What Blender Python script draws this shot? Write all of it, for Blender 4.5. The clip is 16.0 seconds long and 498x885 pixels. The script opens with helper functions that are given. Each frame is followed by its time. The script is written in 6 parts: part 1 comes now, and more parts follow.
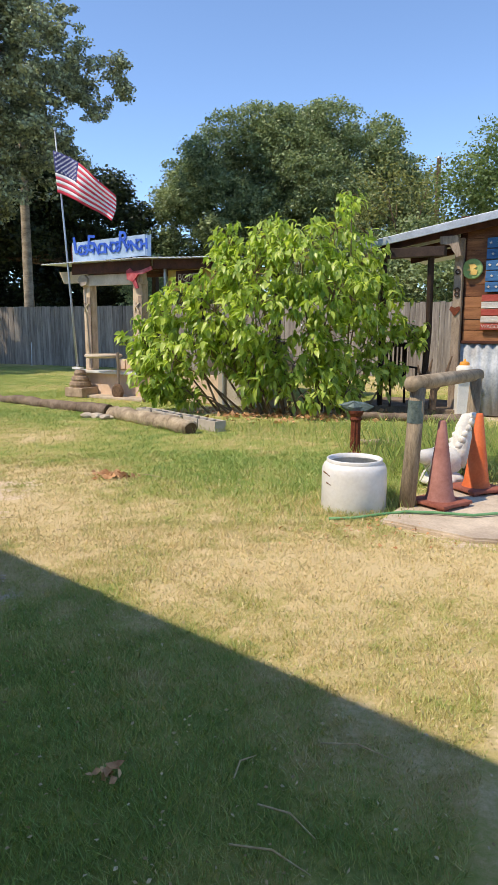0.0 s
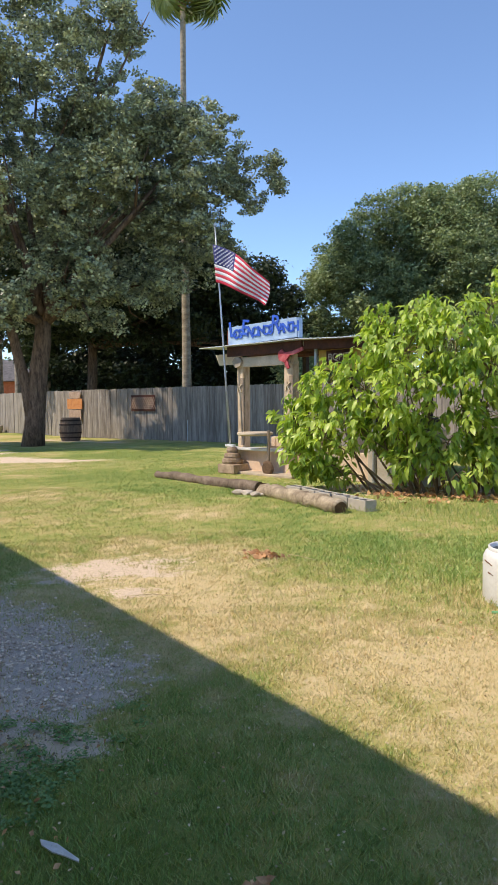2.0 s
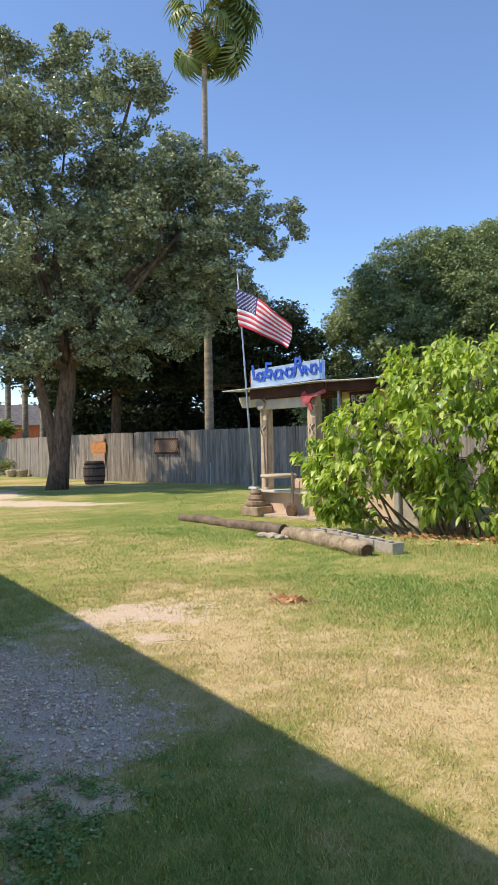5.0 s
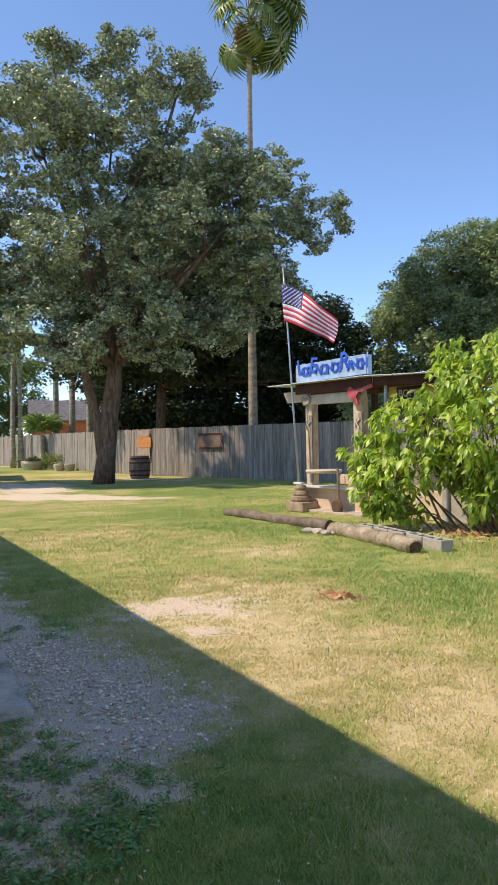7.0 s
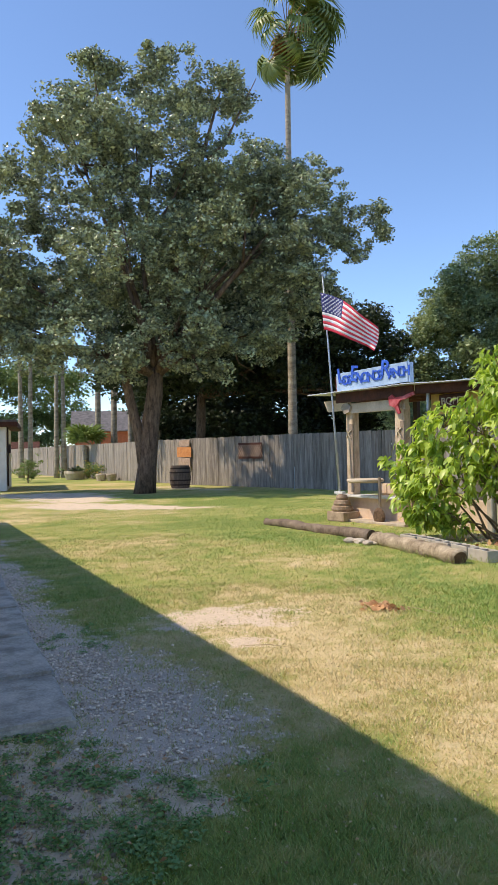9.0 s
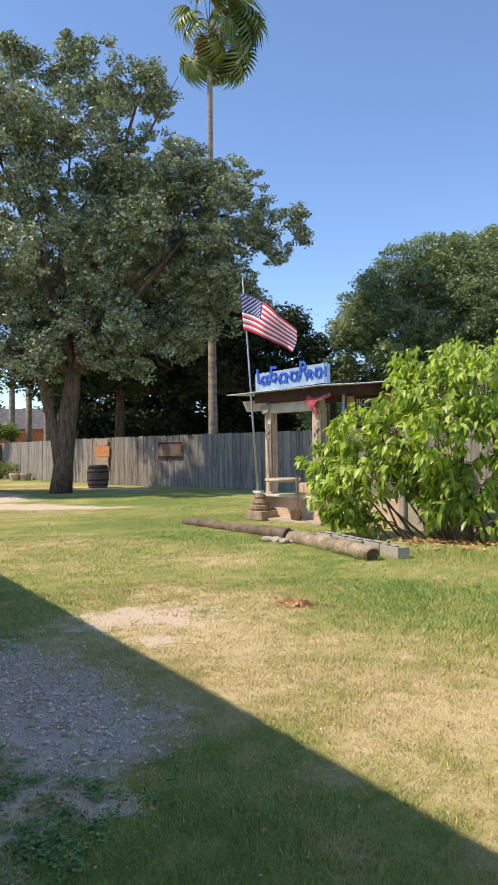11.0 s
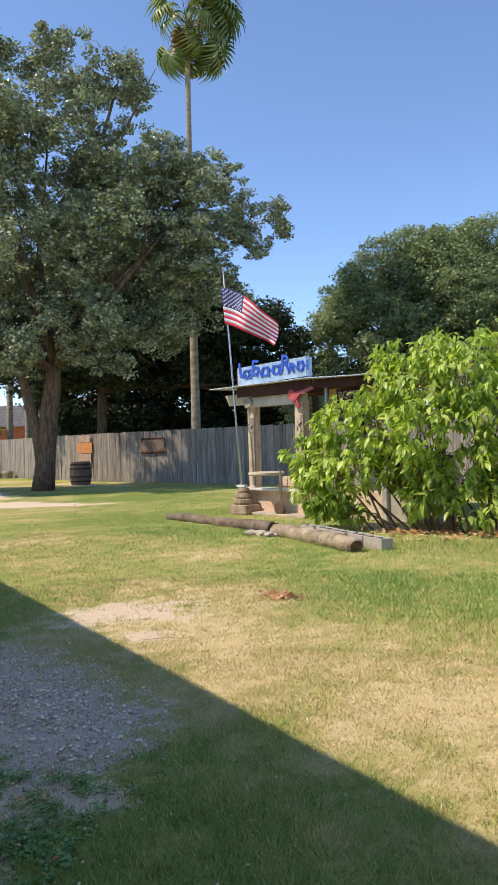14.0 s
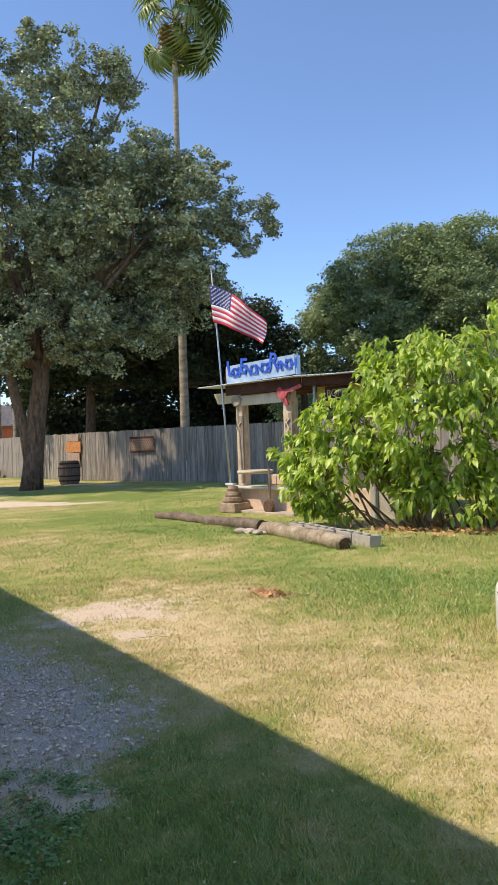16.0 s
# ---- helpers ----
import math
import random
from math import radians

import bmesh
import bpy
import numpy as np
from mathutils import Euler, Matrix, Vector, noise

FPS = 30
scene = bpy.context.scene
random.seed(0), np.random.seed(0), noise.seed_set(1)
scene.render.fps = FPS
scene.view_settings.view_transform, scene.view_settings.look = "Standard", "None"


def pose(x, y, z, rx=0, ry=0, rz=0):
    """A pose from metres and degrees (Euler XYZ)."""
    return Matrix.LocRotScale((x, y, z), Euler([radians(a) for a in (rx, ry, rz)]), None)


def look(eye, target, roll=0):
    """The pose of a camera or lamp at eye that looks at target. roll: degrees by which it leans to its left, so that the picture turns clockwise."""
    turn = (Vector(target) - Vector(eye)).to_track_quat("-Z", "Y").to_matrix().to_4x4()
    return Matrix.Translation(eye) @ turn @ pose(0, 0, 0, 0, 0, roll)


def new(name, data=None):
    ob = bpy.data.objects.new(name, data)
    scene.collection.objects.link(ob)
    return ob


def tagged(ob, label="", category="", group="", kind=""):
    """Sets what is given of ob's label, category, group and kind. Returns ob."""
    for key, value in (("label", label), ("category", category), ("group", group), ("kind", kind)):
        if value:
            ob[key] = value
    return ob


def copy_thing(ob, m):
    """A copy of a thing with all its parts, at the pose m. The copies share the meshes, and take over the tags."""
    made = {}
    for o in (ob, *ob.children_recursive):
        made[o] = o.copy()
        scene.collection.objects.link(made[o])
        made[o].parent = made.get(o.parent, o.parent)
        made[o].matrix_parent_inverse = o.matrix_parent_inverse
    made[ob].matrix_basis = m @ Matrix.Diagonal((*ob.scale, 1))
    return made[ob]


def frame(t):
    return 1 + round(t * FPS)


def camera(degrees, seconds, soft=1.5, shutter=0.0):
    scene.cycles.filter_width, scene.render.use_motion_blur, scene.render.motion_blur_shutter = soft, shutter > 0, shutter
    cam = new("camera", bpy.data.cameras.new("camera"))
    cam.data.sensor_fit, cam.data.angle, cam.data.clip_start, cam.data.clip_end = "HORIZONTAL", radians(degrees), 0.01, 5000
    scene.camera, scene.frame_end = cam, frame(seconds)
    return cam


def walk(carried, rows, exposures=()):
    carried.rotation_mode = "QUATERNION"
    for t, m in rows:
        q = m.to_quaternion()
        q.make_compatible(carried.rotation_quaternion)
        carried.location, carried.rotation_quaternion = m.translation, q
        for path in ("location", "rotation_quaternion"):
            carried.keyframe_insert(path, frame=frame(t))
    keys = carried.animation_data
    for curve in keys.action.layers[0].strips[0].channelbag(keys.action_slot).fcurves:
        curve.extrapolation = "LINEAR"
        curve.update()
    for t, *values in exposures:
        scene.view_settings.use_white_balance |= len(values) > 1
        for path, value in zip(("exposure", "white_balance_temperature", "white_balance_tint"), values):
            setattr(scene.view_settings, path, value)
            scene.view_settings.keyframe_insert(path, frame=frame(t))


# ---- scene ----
cam = camera(40.30, 16.0, soft=1.0)


def stand(x, y, z, yaw, pitch, roll):
    return Matrix.Translation((x, y, z)) @ pose(0, 0, 0, 90 + pitch, 0, yaw) @ pose(0, 0, 0, 0, 0, roll)


walk(cam, [
    (0, stand(0.094, -0.061, 1.460, 1.82, -9.56, 0.23)),
    (0.5, stand(0.033, -0.036, 1.474, 7.46, -7.72, 0.48)),
    (1, stand(0.034, -0.036, 1.496, 11.66, -5.56, 0.35)),
    (1.5, stand(0.047, -0.035, 1.512, 13.49, -4.22, 0.04)),
    (2, stand(0.058, -0.028, 1.522, 14.27, -3.27, -0.61)),
    (2.5, stand(0.060, -0.030, 1.527, 15.00, -2.26, -1.18)),
    (3, stand(0.049, -0.026, 1.533, 15.69, -1.41, -1.55)),
    (3.5, stand(0.029, -0.013, 1.543, 16.21, -0.66, -1.56)),
    (4, stand(0.032, -0.006, 1.537, 16.36, -0.15, -1.45)),
    (6.3, stand(-0.005, 0.005, 1.504, 15.65, 0.42, -0.62)),
    (6.5, stand(-0.007, 0.001, 1.512, 16.67, 0.25, -0.81)),
    (7, stand(-0.036, -0.016, 1.516, 19.67, 0.00, -0.90)),
    (7.5, stand(-0.057, -0.021, 1.510, 21.93, -0.19, -0.85)),
    (8, stand(-0.060, -0.018, 1.501, 23.42, -0.07, -0.75)),
    (8.2, stand(-0.067, 0.003, 1.510, 23.69, 0.03, -0.82)),
    (10.3, stand(-0.028, 0.021, 1.493, 19.15, 1.98, -1.21)),
    (10.5, stand(-0.024, 0.017, 1.488, 18.28, 1.74, -1.01)),
    (11, stand(-0.018, 0.025, 1.493, 16.33, 0.76, -0.83)),
    (11.5, stand(-0.017, 0.025, 1.486, 15.08, 0.08, -0.67)),
    (12, stand(-0.016, 0.022, 1.489, 14.57, -0.32, -0.70)),
    (12.5, stand(-0.018, 0.024, 1.488, 14.64, -0.42, -0.94)),
    (13, stand(-0.013, 0.014, 1.490, 14.80, -0.29, -1.25)),
    (13.5, stand(-0.014, 0.022, 1.488, 14.90, -0.02, -1.43)),
    (14, stand(-0.013, 0.027, 1.483, 14.93, 0.27, -1.65)),
    (14.5, stand(-0.011, 0.039, 1.479, 14.82, 0.42, -1.79)),
    (15, stand(-0.011, 0.032, 1.486, 14.56, 0.37, -1.88)),
    (15.5, stand(-0.008, 0.030, 1.487, 14.28, 0.21, -1.96)),
    (16, stand(0.001, 0.037, 1.477, 14.05, 0.11, -1.90)),
], exposures=[(0.0, 0.95, 7350, 11)])

# ---- light ----
SUN_DIR = Vector((0.55, 0.28, -0.86)).normalized()   # the way the sunlight travels
SUN_EL = math.asin(-SUN_DIR.z)
SUN_AZ = math.atan2(-SUN_DIR.x, -SUN_DIR.y)          # bearing of the sun, clockwise from +y

world = bpy.data.worlds.new("sky")
world.use_nodes = True
scene.world = world
wn = world.node_tree.nodes
sky = wn.new("ShaderNodeTexSky")
sky.sky_type, sky.sun_disc = "NISHITA", False
sky.sun_elevation, sky.sun_rotation = SUN_EL, SUN_AZ
sky.air_density, sky.dust_density, sky.ozone_density = 0.75, 0.0, 7.0
wn["Background"].inputs["Strength"].default_value = 0.15
world.node_tree.links.new(sky.outputs[0], wn["Background"].inputs[0])

sun = new("sun", bpy.data.lights.new("sun", "SUN"))
sun.data.energy, sun.data.angle, sun.data.color = 2.36, radians(0.55), (1.0, 0.93, 0.82)
sun.matrix_world = look((-30, -12, 28), Vector((-30, -12, 28)) + SUN_DIR)


# ---- materials ----
def srgb(r, g, b):
    return tuple(((v / 255) / 12.92 if v < 10 else ((v / 255 + 0.055) / 1.055) ** 2.4) for v in (r, g, b)) + (1.0,)


def material(name, dark, light, scale=8.0, fine=60.0, rough=0.8, metal=0.0, bump=0.3, stretch=(1, 1, 1),
             stain=None, stain_scale=1.5, stain_amount=0.5, vary=0.0, island=False, spec=0.3, bump_dist=0.01):
    """Two scales of noise between two colours, a stain with a shape of its own, and fine relief."""
    m = bpy.data.materials.new(name)
    m.use_nodes = True
    nodes, link = m.node_tree.nodes, m.node_tree.links.new
    bsdf = nodes["Principled BSDF"]
    tc, mp = nodes.new("ShaderNodeTexCoord"), nodes.new("ShaderNodeMapping")
    mp.inputs["Scale"].default_value = stretch
    link(tc.outputs["Object"], mp.inputs[0])
    n1, n2 = nodes.new("ShaderNodeTexNoise"), nodes.new("ShaderNodeTexNoise")
    n1.inputs["Scale"].default_value, n2.inputs["Scale"].default_value = scale, fine
    n1.inputs["Detail"].default_value, n2.inputs["Detail"].default_value = 6, 4
    n1.inputs["Roughness"].default_value = 0.65
    info = nodes.new("ShaderNodeObjectInfo")
    geo = nodes.new("ShaderNodeNewGeometry")
    rnd = geo.outputs["Random Per Island"] if island else info.outputs["Random"]
    if vary:
        off = nodes.new("ShaderNodeVectorMath")
        off.operation = "MULTIPLY_ADD"
        off.inputs[1].default_value = (0, 0, 0)
        cmb = nodes.new("ShaderNodeCombineXYZ")
        mul = nodes.new("ShaderNodeMath")
        mul.operation, mul.inputs[1].default_value = "MULTIPLY", 37.0
        link(rnd, mul.inputs[0])
        for k in range(3):
            link(mul.outputs[0], cmb.inputs[k])
        add = nodes.new("ShaderNodeVectorMath")
        link(mp.outputs[0], add.inputs[0])
        link(cmb.outputs[0], add.inputs[1])
        vec = add.outputs[0]
    else:
        vec = mp.outputs[0]
    link(vec, n1.inputs["Vector"])
    link(vec, n2.inputs["Vector"])
    mix = nodes.new("ShaderNodeMath")
    mix.operation = "MULTIPLY_ADD"
    mix.inputs[1].default_value, mix.inputs[2].default_value = 0.45, -0.225
    link(n2.outputs[0], mix.inputs[0])
    tot = nodes.new("ShaderNodeMath")
    tot.operation = "ADD"
    link(n1.outputs[0], tot.inputs[0])
    link(mix.outputs[0], tot.inputs[1])
    last = tot.outputs[0]
    if vary:
        v = nodes.new("ShaderNodeMath")
        v.operation = "MULTIPLY_ADD"
        v.inputs[1].default_value = vary
        link(rnd, v.inputs[0])
        link(last, v.inputs[2])
        v2 = nodes.new("ShaderNodeMath")
        v2.operation, v2.inputs[1].default_value = "SUBTRACT", vary / 2
        link(v.outputs[0], v2.inputs[0])
        last = v2.outputs[0]
    ramp = nodes.new("ShaderNodeValToRGB")
    ramp.color_ramp.elements[0].position, ramp.color_ramp.elements[1].position = 0.3, 0.7
    ramp.color_ramp.elements[0].color, ramp.color_ramp.elements[1].color = dark, light
    link(last, ramp.inputs[0])
    col = ramp.outputs[0]
    if stain:
        n3, r3 = nodes.new("ShaderNodeTexNoise"), nodes.new("ShaderNodeValToRGB")
        n3.inputs["Scale"].default_value, n3.inputs["Detail"].default_value = stain_scale, 5
        link(vec, n3.inputs["Vector"])
        r3.color_ramp.elements[0].position, r3.color_ramp.elements[1].position = 0.5, 0.68
        r3.color_ramp.elements[0].color = (0, 0, 0, 1)
        r3.color_ramp.elements[1].color = (stain_amount,) * 3 + (1,)
        link(n3.outputs[0], r3.inputs[0])
        mx = nodes.new("ShaderNodeMix")
        mx.data_type = "RGBA"
        link(r3.outputs[0], mx.inputs[0])
        link(col, mx.inputs[6])
        mx.inputs[7].default_value = stain
        col = mx.outputs[2]
    link(col, bsdf.inputs["Base Color"])
    bsdf.inputs["Roughness"].default_value, bsdf.inputs["Metallic"].default_value = rough, metal
    bsdf.inputs["Specular IOR Level"].default_value = spec
    if bump:
        bp = nodes.new("ShaderNodeBump")
        bp.inputs["Strength"].default_value, bp.inputs["Distance"].default_value = bump, bump_dist
        link(tot.outputs[0], bp.inputs["Height"])
        link(bp.outputs[0], bsdf.inputs["Normal"])
    return m


def leaf_material(name, dark, light, rough=0.5, through_light=0.3, spec=0.5):
    """Leaf: each its own tone, glossy above, letting some light through."""
    m = bpy.data.materials.new(name)
    m.use_nodes = True
    nodes, link = m.node_tree.nodes, m.node_tree.links.new
    bsdf, out = nodes["Principled BSDF"], nodes["Material Output"]
    geo, info = nodes.new("ShaderNodeNewGeometry"), nodes.new("ShaderNodeObjectInfo")
    add, fr = nodes.new("ShaderNodeMath"), nodes.new("ShaderNodeMath")
    add.operation, fr.operation = "ADD", "FRACT"
    link(geo.outputs["Random Per Island"], add.inputs[0])
    link(info.outputs["Random"], add.inputs[1])
    link(add.outputs[0], fr.inputs[0])
    tc, n = nodes.new("ShaderNodeTexCoord"), nodes.new("ShaderNodeTexNoise")
    n.inputs["Scale"].default_value = 0.7
    link(tc.outputs["Object"], n.inputs["Vector"])
    mx = nodes.new("ShaderNodeMath")
    mx.operation = "MULTIPLY_ADD"
    mx.inputs[1].default_value = 0.6
    link(n.outputs[0], mx.inputs[0])
    h = nodes.new("ShaderNodeMath")
    h.operation, h.inputs[1].default_value = "MULTIPLY", 0.6
    link(fr.outputs[0], h.inputs[0])
    link(h.outputs[0], mx.inputs[2])
    ramp = nodes.new("ShaderNodeValToRGB")
    ramp.color_ramp.elements[0].position, ramp.color_ramp.elements[1].position = 0.2, 0.85
    ramp.color_ramp.elements[0].color, ramp.color_ramp.elements[1].color = dark, light
    link(mx.outputs[0], ramp.inputs[0])
    link(ramp.outputs[0], bsdf.inputs["Base Color"])
    bsdf.inputs["Roughness"].default_value = rough
    bsdf.inputs["Specular IOR Level"].default_value = spec
    tr = nodes.new("ShaderNodeBsdfTranslucent")
    hue = nodes.new("ShaderNodeHueSaturation")
    hue.inputs["Saturation"].default_value, hue.inputs["Value"].default_value = 1.15, 1.3
    link(ramp.outputs[0], hue.inputs["Color"])
    link(hue.outputs[0], tr.inputs[0])
    ms = nodes.new("ShaderNodeMixShader")
    ms.inputs[0].default_value = through_light
    link(bsdf.outputs[0], ms.inputs[1])
    link(tr.outputs[0], ms.inputs[2])
    link(ms.outputs[0], out.inputs[0])
    return m


M = {}
M["fence"] = material("weathered_fence", srgb(112, 103, 96), srgb(168, 158, 148), 3, 40, 0.9, stretch=(6, 6, 0.5), vary=0.22, bump=0.4, stain=srgb(70, 62, 56), stain_scale=1.0)
M["bark"] = material("oak_bark", srgb(66, 50, 42), srgb(142, 118, 98), 4, 22, 0.95, stretch=(3, 3, 0.7), bump=1.0, bump_dist=0.05)
M["palm_bark"] = material("palm_bark", srgb(118, 106, 94), srgb(182, 168, 150), 2, 14, 0.95, stretch=(1, 1, 3), bump=0.7, bump_dist=0.03)
M["twig"] = material("twig_bark", srgb(96, 78, 60), srgb(150, 128, 104), 10, 60, 0.9)
M["log"] = material("log_wood", srgb(124, 108, 88), srgb(198, 180, 154), 4, 30, 0.9, stretch=(1, 1, 1), bump=0.6, stain=srgb(92, 72, 60), stain_scale=2.5, bump_dist=0.02)
M["log_dark"] = material("dark_log_wood", srgb(96, 80, 68), srgb(152, 134, 116), 4, 30, 0.9, bump=0.6, stain=srgb(70, 56, 48), stain_scale=2.5, bump_dist=0.02)
M["endgrain"] = material("log_end", srgb(70, 54, 44), srgb(124, 98, 78), 20, 80, 0.95)
M["post"] = material("weathered_post", srgb(112, 99, 82), srgb(170, 153, 130), 5, 40, 0.9, stretch=(4, 4, 0.6), bump=0.5, stain=srgb(104, 90, 74), stain_scale=3)
M["bar"] = material("weathered_bar", srgb(122, 108, 90), srgb(180, 163, 140), 6, 40, 0.9, bump=0.4, stain=srgb(100, 88, 74), stain_scale=4)
M["plank"] = material("stained_plank", srgb(100, 62, 40), srgb(164, 112, 76), 3, 35, 0.7, stretch=(0.8, 6, 6), vary=0.35, bump=0.4, stain=srgb(92, 52, 32), stain_scale=2)
M["brown"] = material("dark_brown_wood", srgb(58, 32, 24), srgb(96, 56, 42), 4, 30, 0.75, bump=0.3)
M["black_wood"] = material("dark_wood", srgb(40, 30, 26), srgb(70, 54, 46), 6, 40, 0.75)
M["grey_wood"] = material("grey_timber", srgb(122, 104, 90), srgb(176, 158, 140), 5, 40, 0.9, stretch=(4, 4, 0.6), bump=0.4)
M["cream"] = material("cream_paint", srgb(196, 176, 152), srgb(226, 208, 184), 3, 40, 0.8, bump=0.2, stain=srgb(168, 146, 122), stain_scale=2)
M["stucco"] = material("peach_stucco", srgb(206, 176, 150), srgb(232, 206, 182), 4, 70, 0.9, bump=0.5, stain=srgb(180, 150, 126), stain_scale=1.5)
M["pillar"] = material("pillar_timber", srgb(184, 156, 128), srgb(228, 206, 178), 4, 40, 0.9, stretch=(3, 3, 0.8), bump=0.5, stain=srgb(136, 108, 84), stain_scale=3)
M["white"] = material("white_paint", srgb(206, 204, 200), srgb(236, 234, 230), 3, 50, 0.45, bump=0.1, stain=srgb(180, 172, 160), stain_scale=3, stain_amount=0.35, spec=0.5)
M["tank"] = material("white_enamel", srgb(214, 212, 210), srgb(234, 233, 231), 2, 40, 0.35, bump=0.05, stain=srgb(190, 182, 170), stain_scale=3.5, stain_amount=0.3, spec=0.5)
M["rust"] = material("rusted_iron", srgb(84, 40, 28), srgb(140, 76, 54), 10, 60, 0.8, metal=0.2, bump=0.4)
M["rustmark"] = material("rust_mark", srgb(96, 60, 42), srgb(130, 88, 64), 20, 90, 0.9)
M["inner"] = material("tank_inside", srgb(150, 152, 152), srgb(196, 198, 198), 4, 40, 0.6)
M["zinc"] = material("galvanised_steel", srgb(150, 154, 158), srgb(196, 200, 204), 3, 40, 0.45, metal=0.7, bump=0.1)
M["corrug"] = material("weathered_tin", srgb(136, 142, 148), srgb(186, 192, 198), 3, 30, 0.5, metal=0.0, bump=0.15, stain=srgb(140, 128, 118), stain_scale=2)
M["roof"] = material("pale_roof_metal", srgb(196, 200, 206), srgb(226, 230, 234), 2, 30, 0.5, metal=0.2, bump=0.1)
M["roofmetal"] = material("grey_roof_trim", srgb(142, 150, 160), srgb(180, 188, 198), 3, 30, 0.5, metal=0.1, bump=0.1)
M["roofedge"] = material("roof_edge", srgb(150, 142, 130), srgb(190, 180, 164), 5, 40, 0.8)
M["cone_pink"] = material("faded_cone", srgb(146, 98, 90), srgb(182, 130, 120), 3, 40, 0.7, bump=0.1, stain=srgb(140, 88, 78), stain_scale=5)
M["cone"] = material("orange_cone", srgb(198, 92, 48), srgb(224, 120, 70), 4, 50, 0.6, bump=0.1, stain=srgb(184, 90, 56), stain_scale=4)
M["cone_base"] = material("cone_base", srgb(126, 70, 58), srgb(160, 98, 82), 6, 50, 0.8)
M["statue"] = material("painted_concrete", srgb(206, 202, 194), srgb(236, 233, 226), 5, 50, 0.85, bump=0.4, stain=srgb(150, 144, 134), stain_scale=6)
M["concrete"] = material("concrete", srgb(176, 158, 138), srgb(216, 199, 177), 3, 50, 0.9, bump=0.4, stain=srgb(146, 130, 116), stain_scale=1.6)
M["slab"] = material("old_slab", srgb(150, 142, 132), srgb(210, 200, 188), 5, 60, 0.95, bump=0.6, stain=srgb(104, 94, 84), stain_scale=4)
M["block"] = material("cinder_block", srgb(170, 160, 146), srgb(204, 194, 180), 8, 90, 0.95, bump=0.5, stain=srgb(140, 130, 118), stain_scale=4)
M["stone"] = material("pale_stone", srgb(160, 146, 132), srgb(206, 192, 176), 6, 40, 0.9, bump=0.5, vary=0.3)
M["brick"] = material("sandy_brick", srgb(142, 120, 100), srgb(194, 170, 146), 8, 60, 0.9, bump=0.4, vary=0.4)
M["hose"] = material("green_hose", srgb(84, 138, 92), srgb(120, 170, 122), 6, 50, 0.5)
M["red"] = material("red_paint", srgb(160, 52, 60), srgb(200, 92, 96), 5, 50, 0.6, stain=srgb(214, 150, 150), stain_scale=5, stain_amount=0.4)
M["flag_red"] = leaf_material("red_cloth", srgb(216, 84, 102), srgb(232, 110, 124), 0.9, 0.45, 0.1)
M["flag_white"] = leaf_material("white_cloth", srgb(232, 228, 228), srgb(244, 242, 242), 0.9, 0.45, 0.1)
M["flag_blue"] = material("blue_cloth", srgb(62, 62, 108), srgb(86, 86, 132), 3, 200, 0.9, bump=0.1)
M["sign"] = material("pale_blue_sign", srgb(136, 164, 194), srgb(182, 202, 220), 4, 50, 0.7, stain=srgb(140, 160, 178), stain_scale=3, stain_amount=0.4)
M["letter"] = material("blue_letter", srgb(36, 76, 176), srgb(64, 112, 214), 5, 50, 0.6)
M["barn_blue"] = material("blue_slat", srgb(38, 82, 128), srgb(68, 118, 164), 5, 40, 0.7, stretch=(1, 5, 5), bump=0.3)
M["barn_red"] = material("red_slat", srgb(150, 58, 50), srgb(186, 90, 78), 5, 40, 0.7, stretch=(1, 5, 5), bump=0.3)
M["barn_white"] = material("white_slat", srgb(176, 168, 160), srgb(222, 216, 208), 5, 40, 0.7, stretch=(1, 5, 5), bump=0.3, stain=srgb(150, 96, 82), stain_scale=6)
M["disc"] = material("green_disc", srgb(120, 150, 88), srgb(160, 184, 118), 8, 50, 0.6)
M["gold"] = material("gold_paint", srgb(204, 164, 84), srgb(232, 196, 120), 8, 50, 0.6)
M["orange"] = material("orange_panel", srgb(188, 116, 64), srgb(214, 150, 98), 5, 40, 0.8, stain=srgb(170, 110, 80), stain_scale=4)
M["barrel"] = material("barrel_wood", srgb(72, 60, 52), srgb(120, 104, 92), 4, 30, 0.85, stretch=(5, 5, 0.7), vary=0.3)
M["lattice"] = material("lattice_wood", srgb(150, 124, 108), srgb(192, 166, 148), 8, 40, 0.9)
M["house"] = material("white_stucco", srgb(220, 214, 207), srgb(238, 233, 227), 3, 60, 0.9, bump=0.3, stain=srgb(190, 178, 168), stain_scale=1)
M["shingle"] = material("grey_shingle", srgb(84, 80, 80), srgb(124, 118, 116), 3, 30, 0.95, vary=0.3, bump=0.4)
M["brick_wall"] = material("orange_brick", srgb(168, 92, 62), srgb(206, 126, 92), 5, 40, 0.9, bump=0.3)
M["frond"] = leaf_material("palm_frond", srgb(66, 88, 40), srgb(130, 142, 80), 0.45, 0.2)
M["dry_frond"] = material("dry_frond", srgb(120, 92, 60), srgb(176, 146, 104), 8, 40, 0.9)
M["oak_leaf"] = leaf_material("oak_leaf", srgb(42, 55, 39), srgb(184, 192, 150), 0.4, 0.08, 0.7)
M["far_leaf"] = leaf_material("far_leaf", srgb(74, 94, 60), srgb(160, 172, 122), 0.5, 0.3)
# leaf colour kept near black-green to stand for deep canopy shade
M["shade_toned_leaf"] = leaf_material("shade_darkened_leaf", srgb(34, 44, 28), srgb(66, 80, 48), 0.55, 0.15)
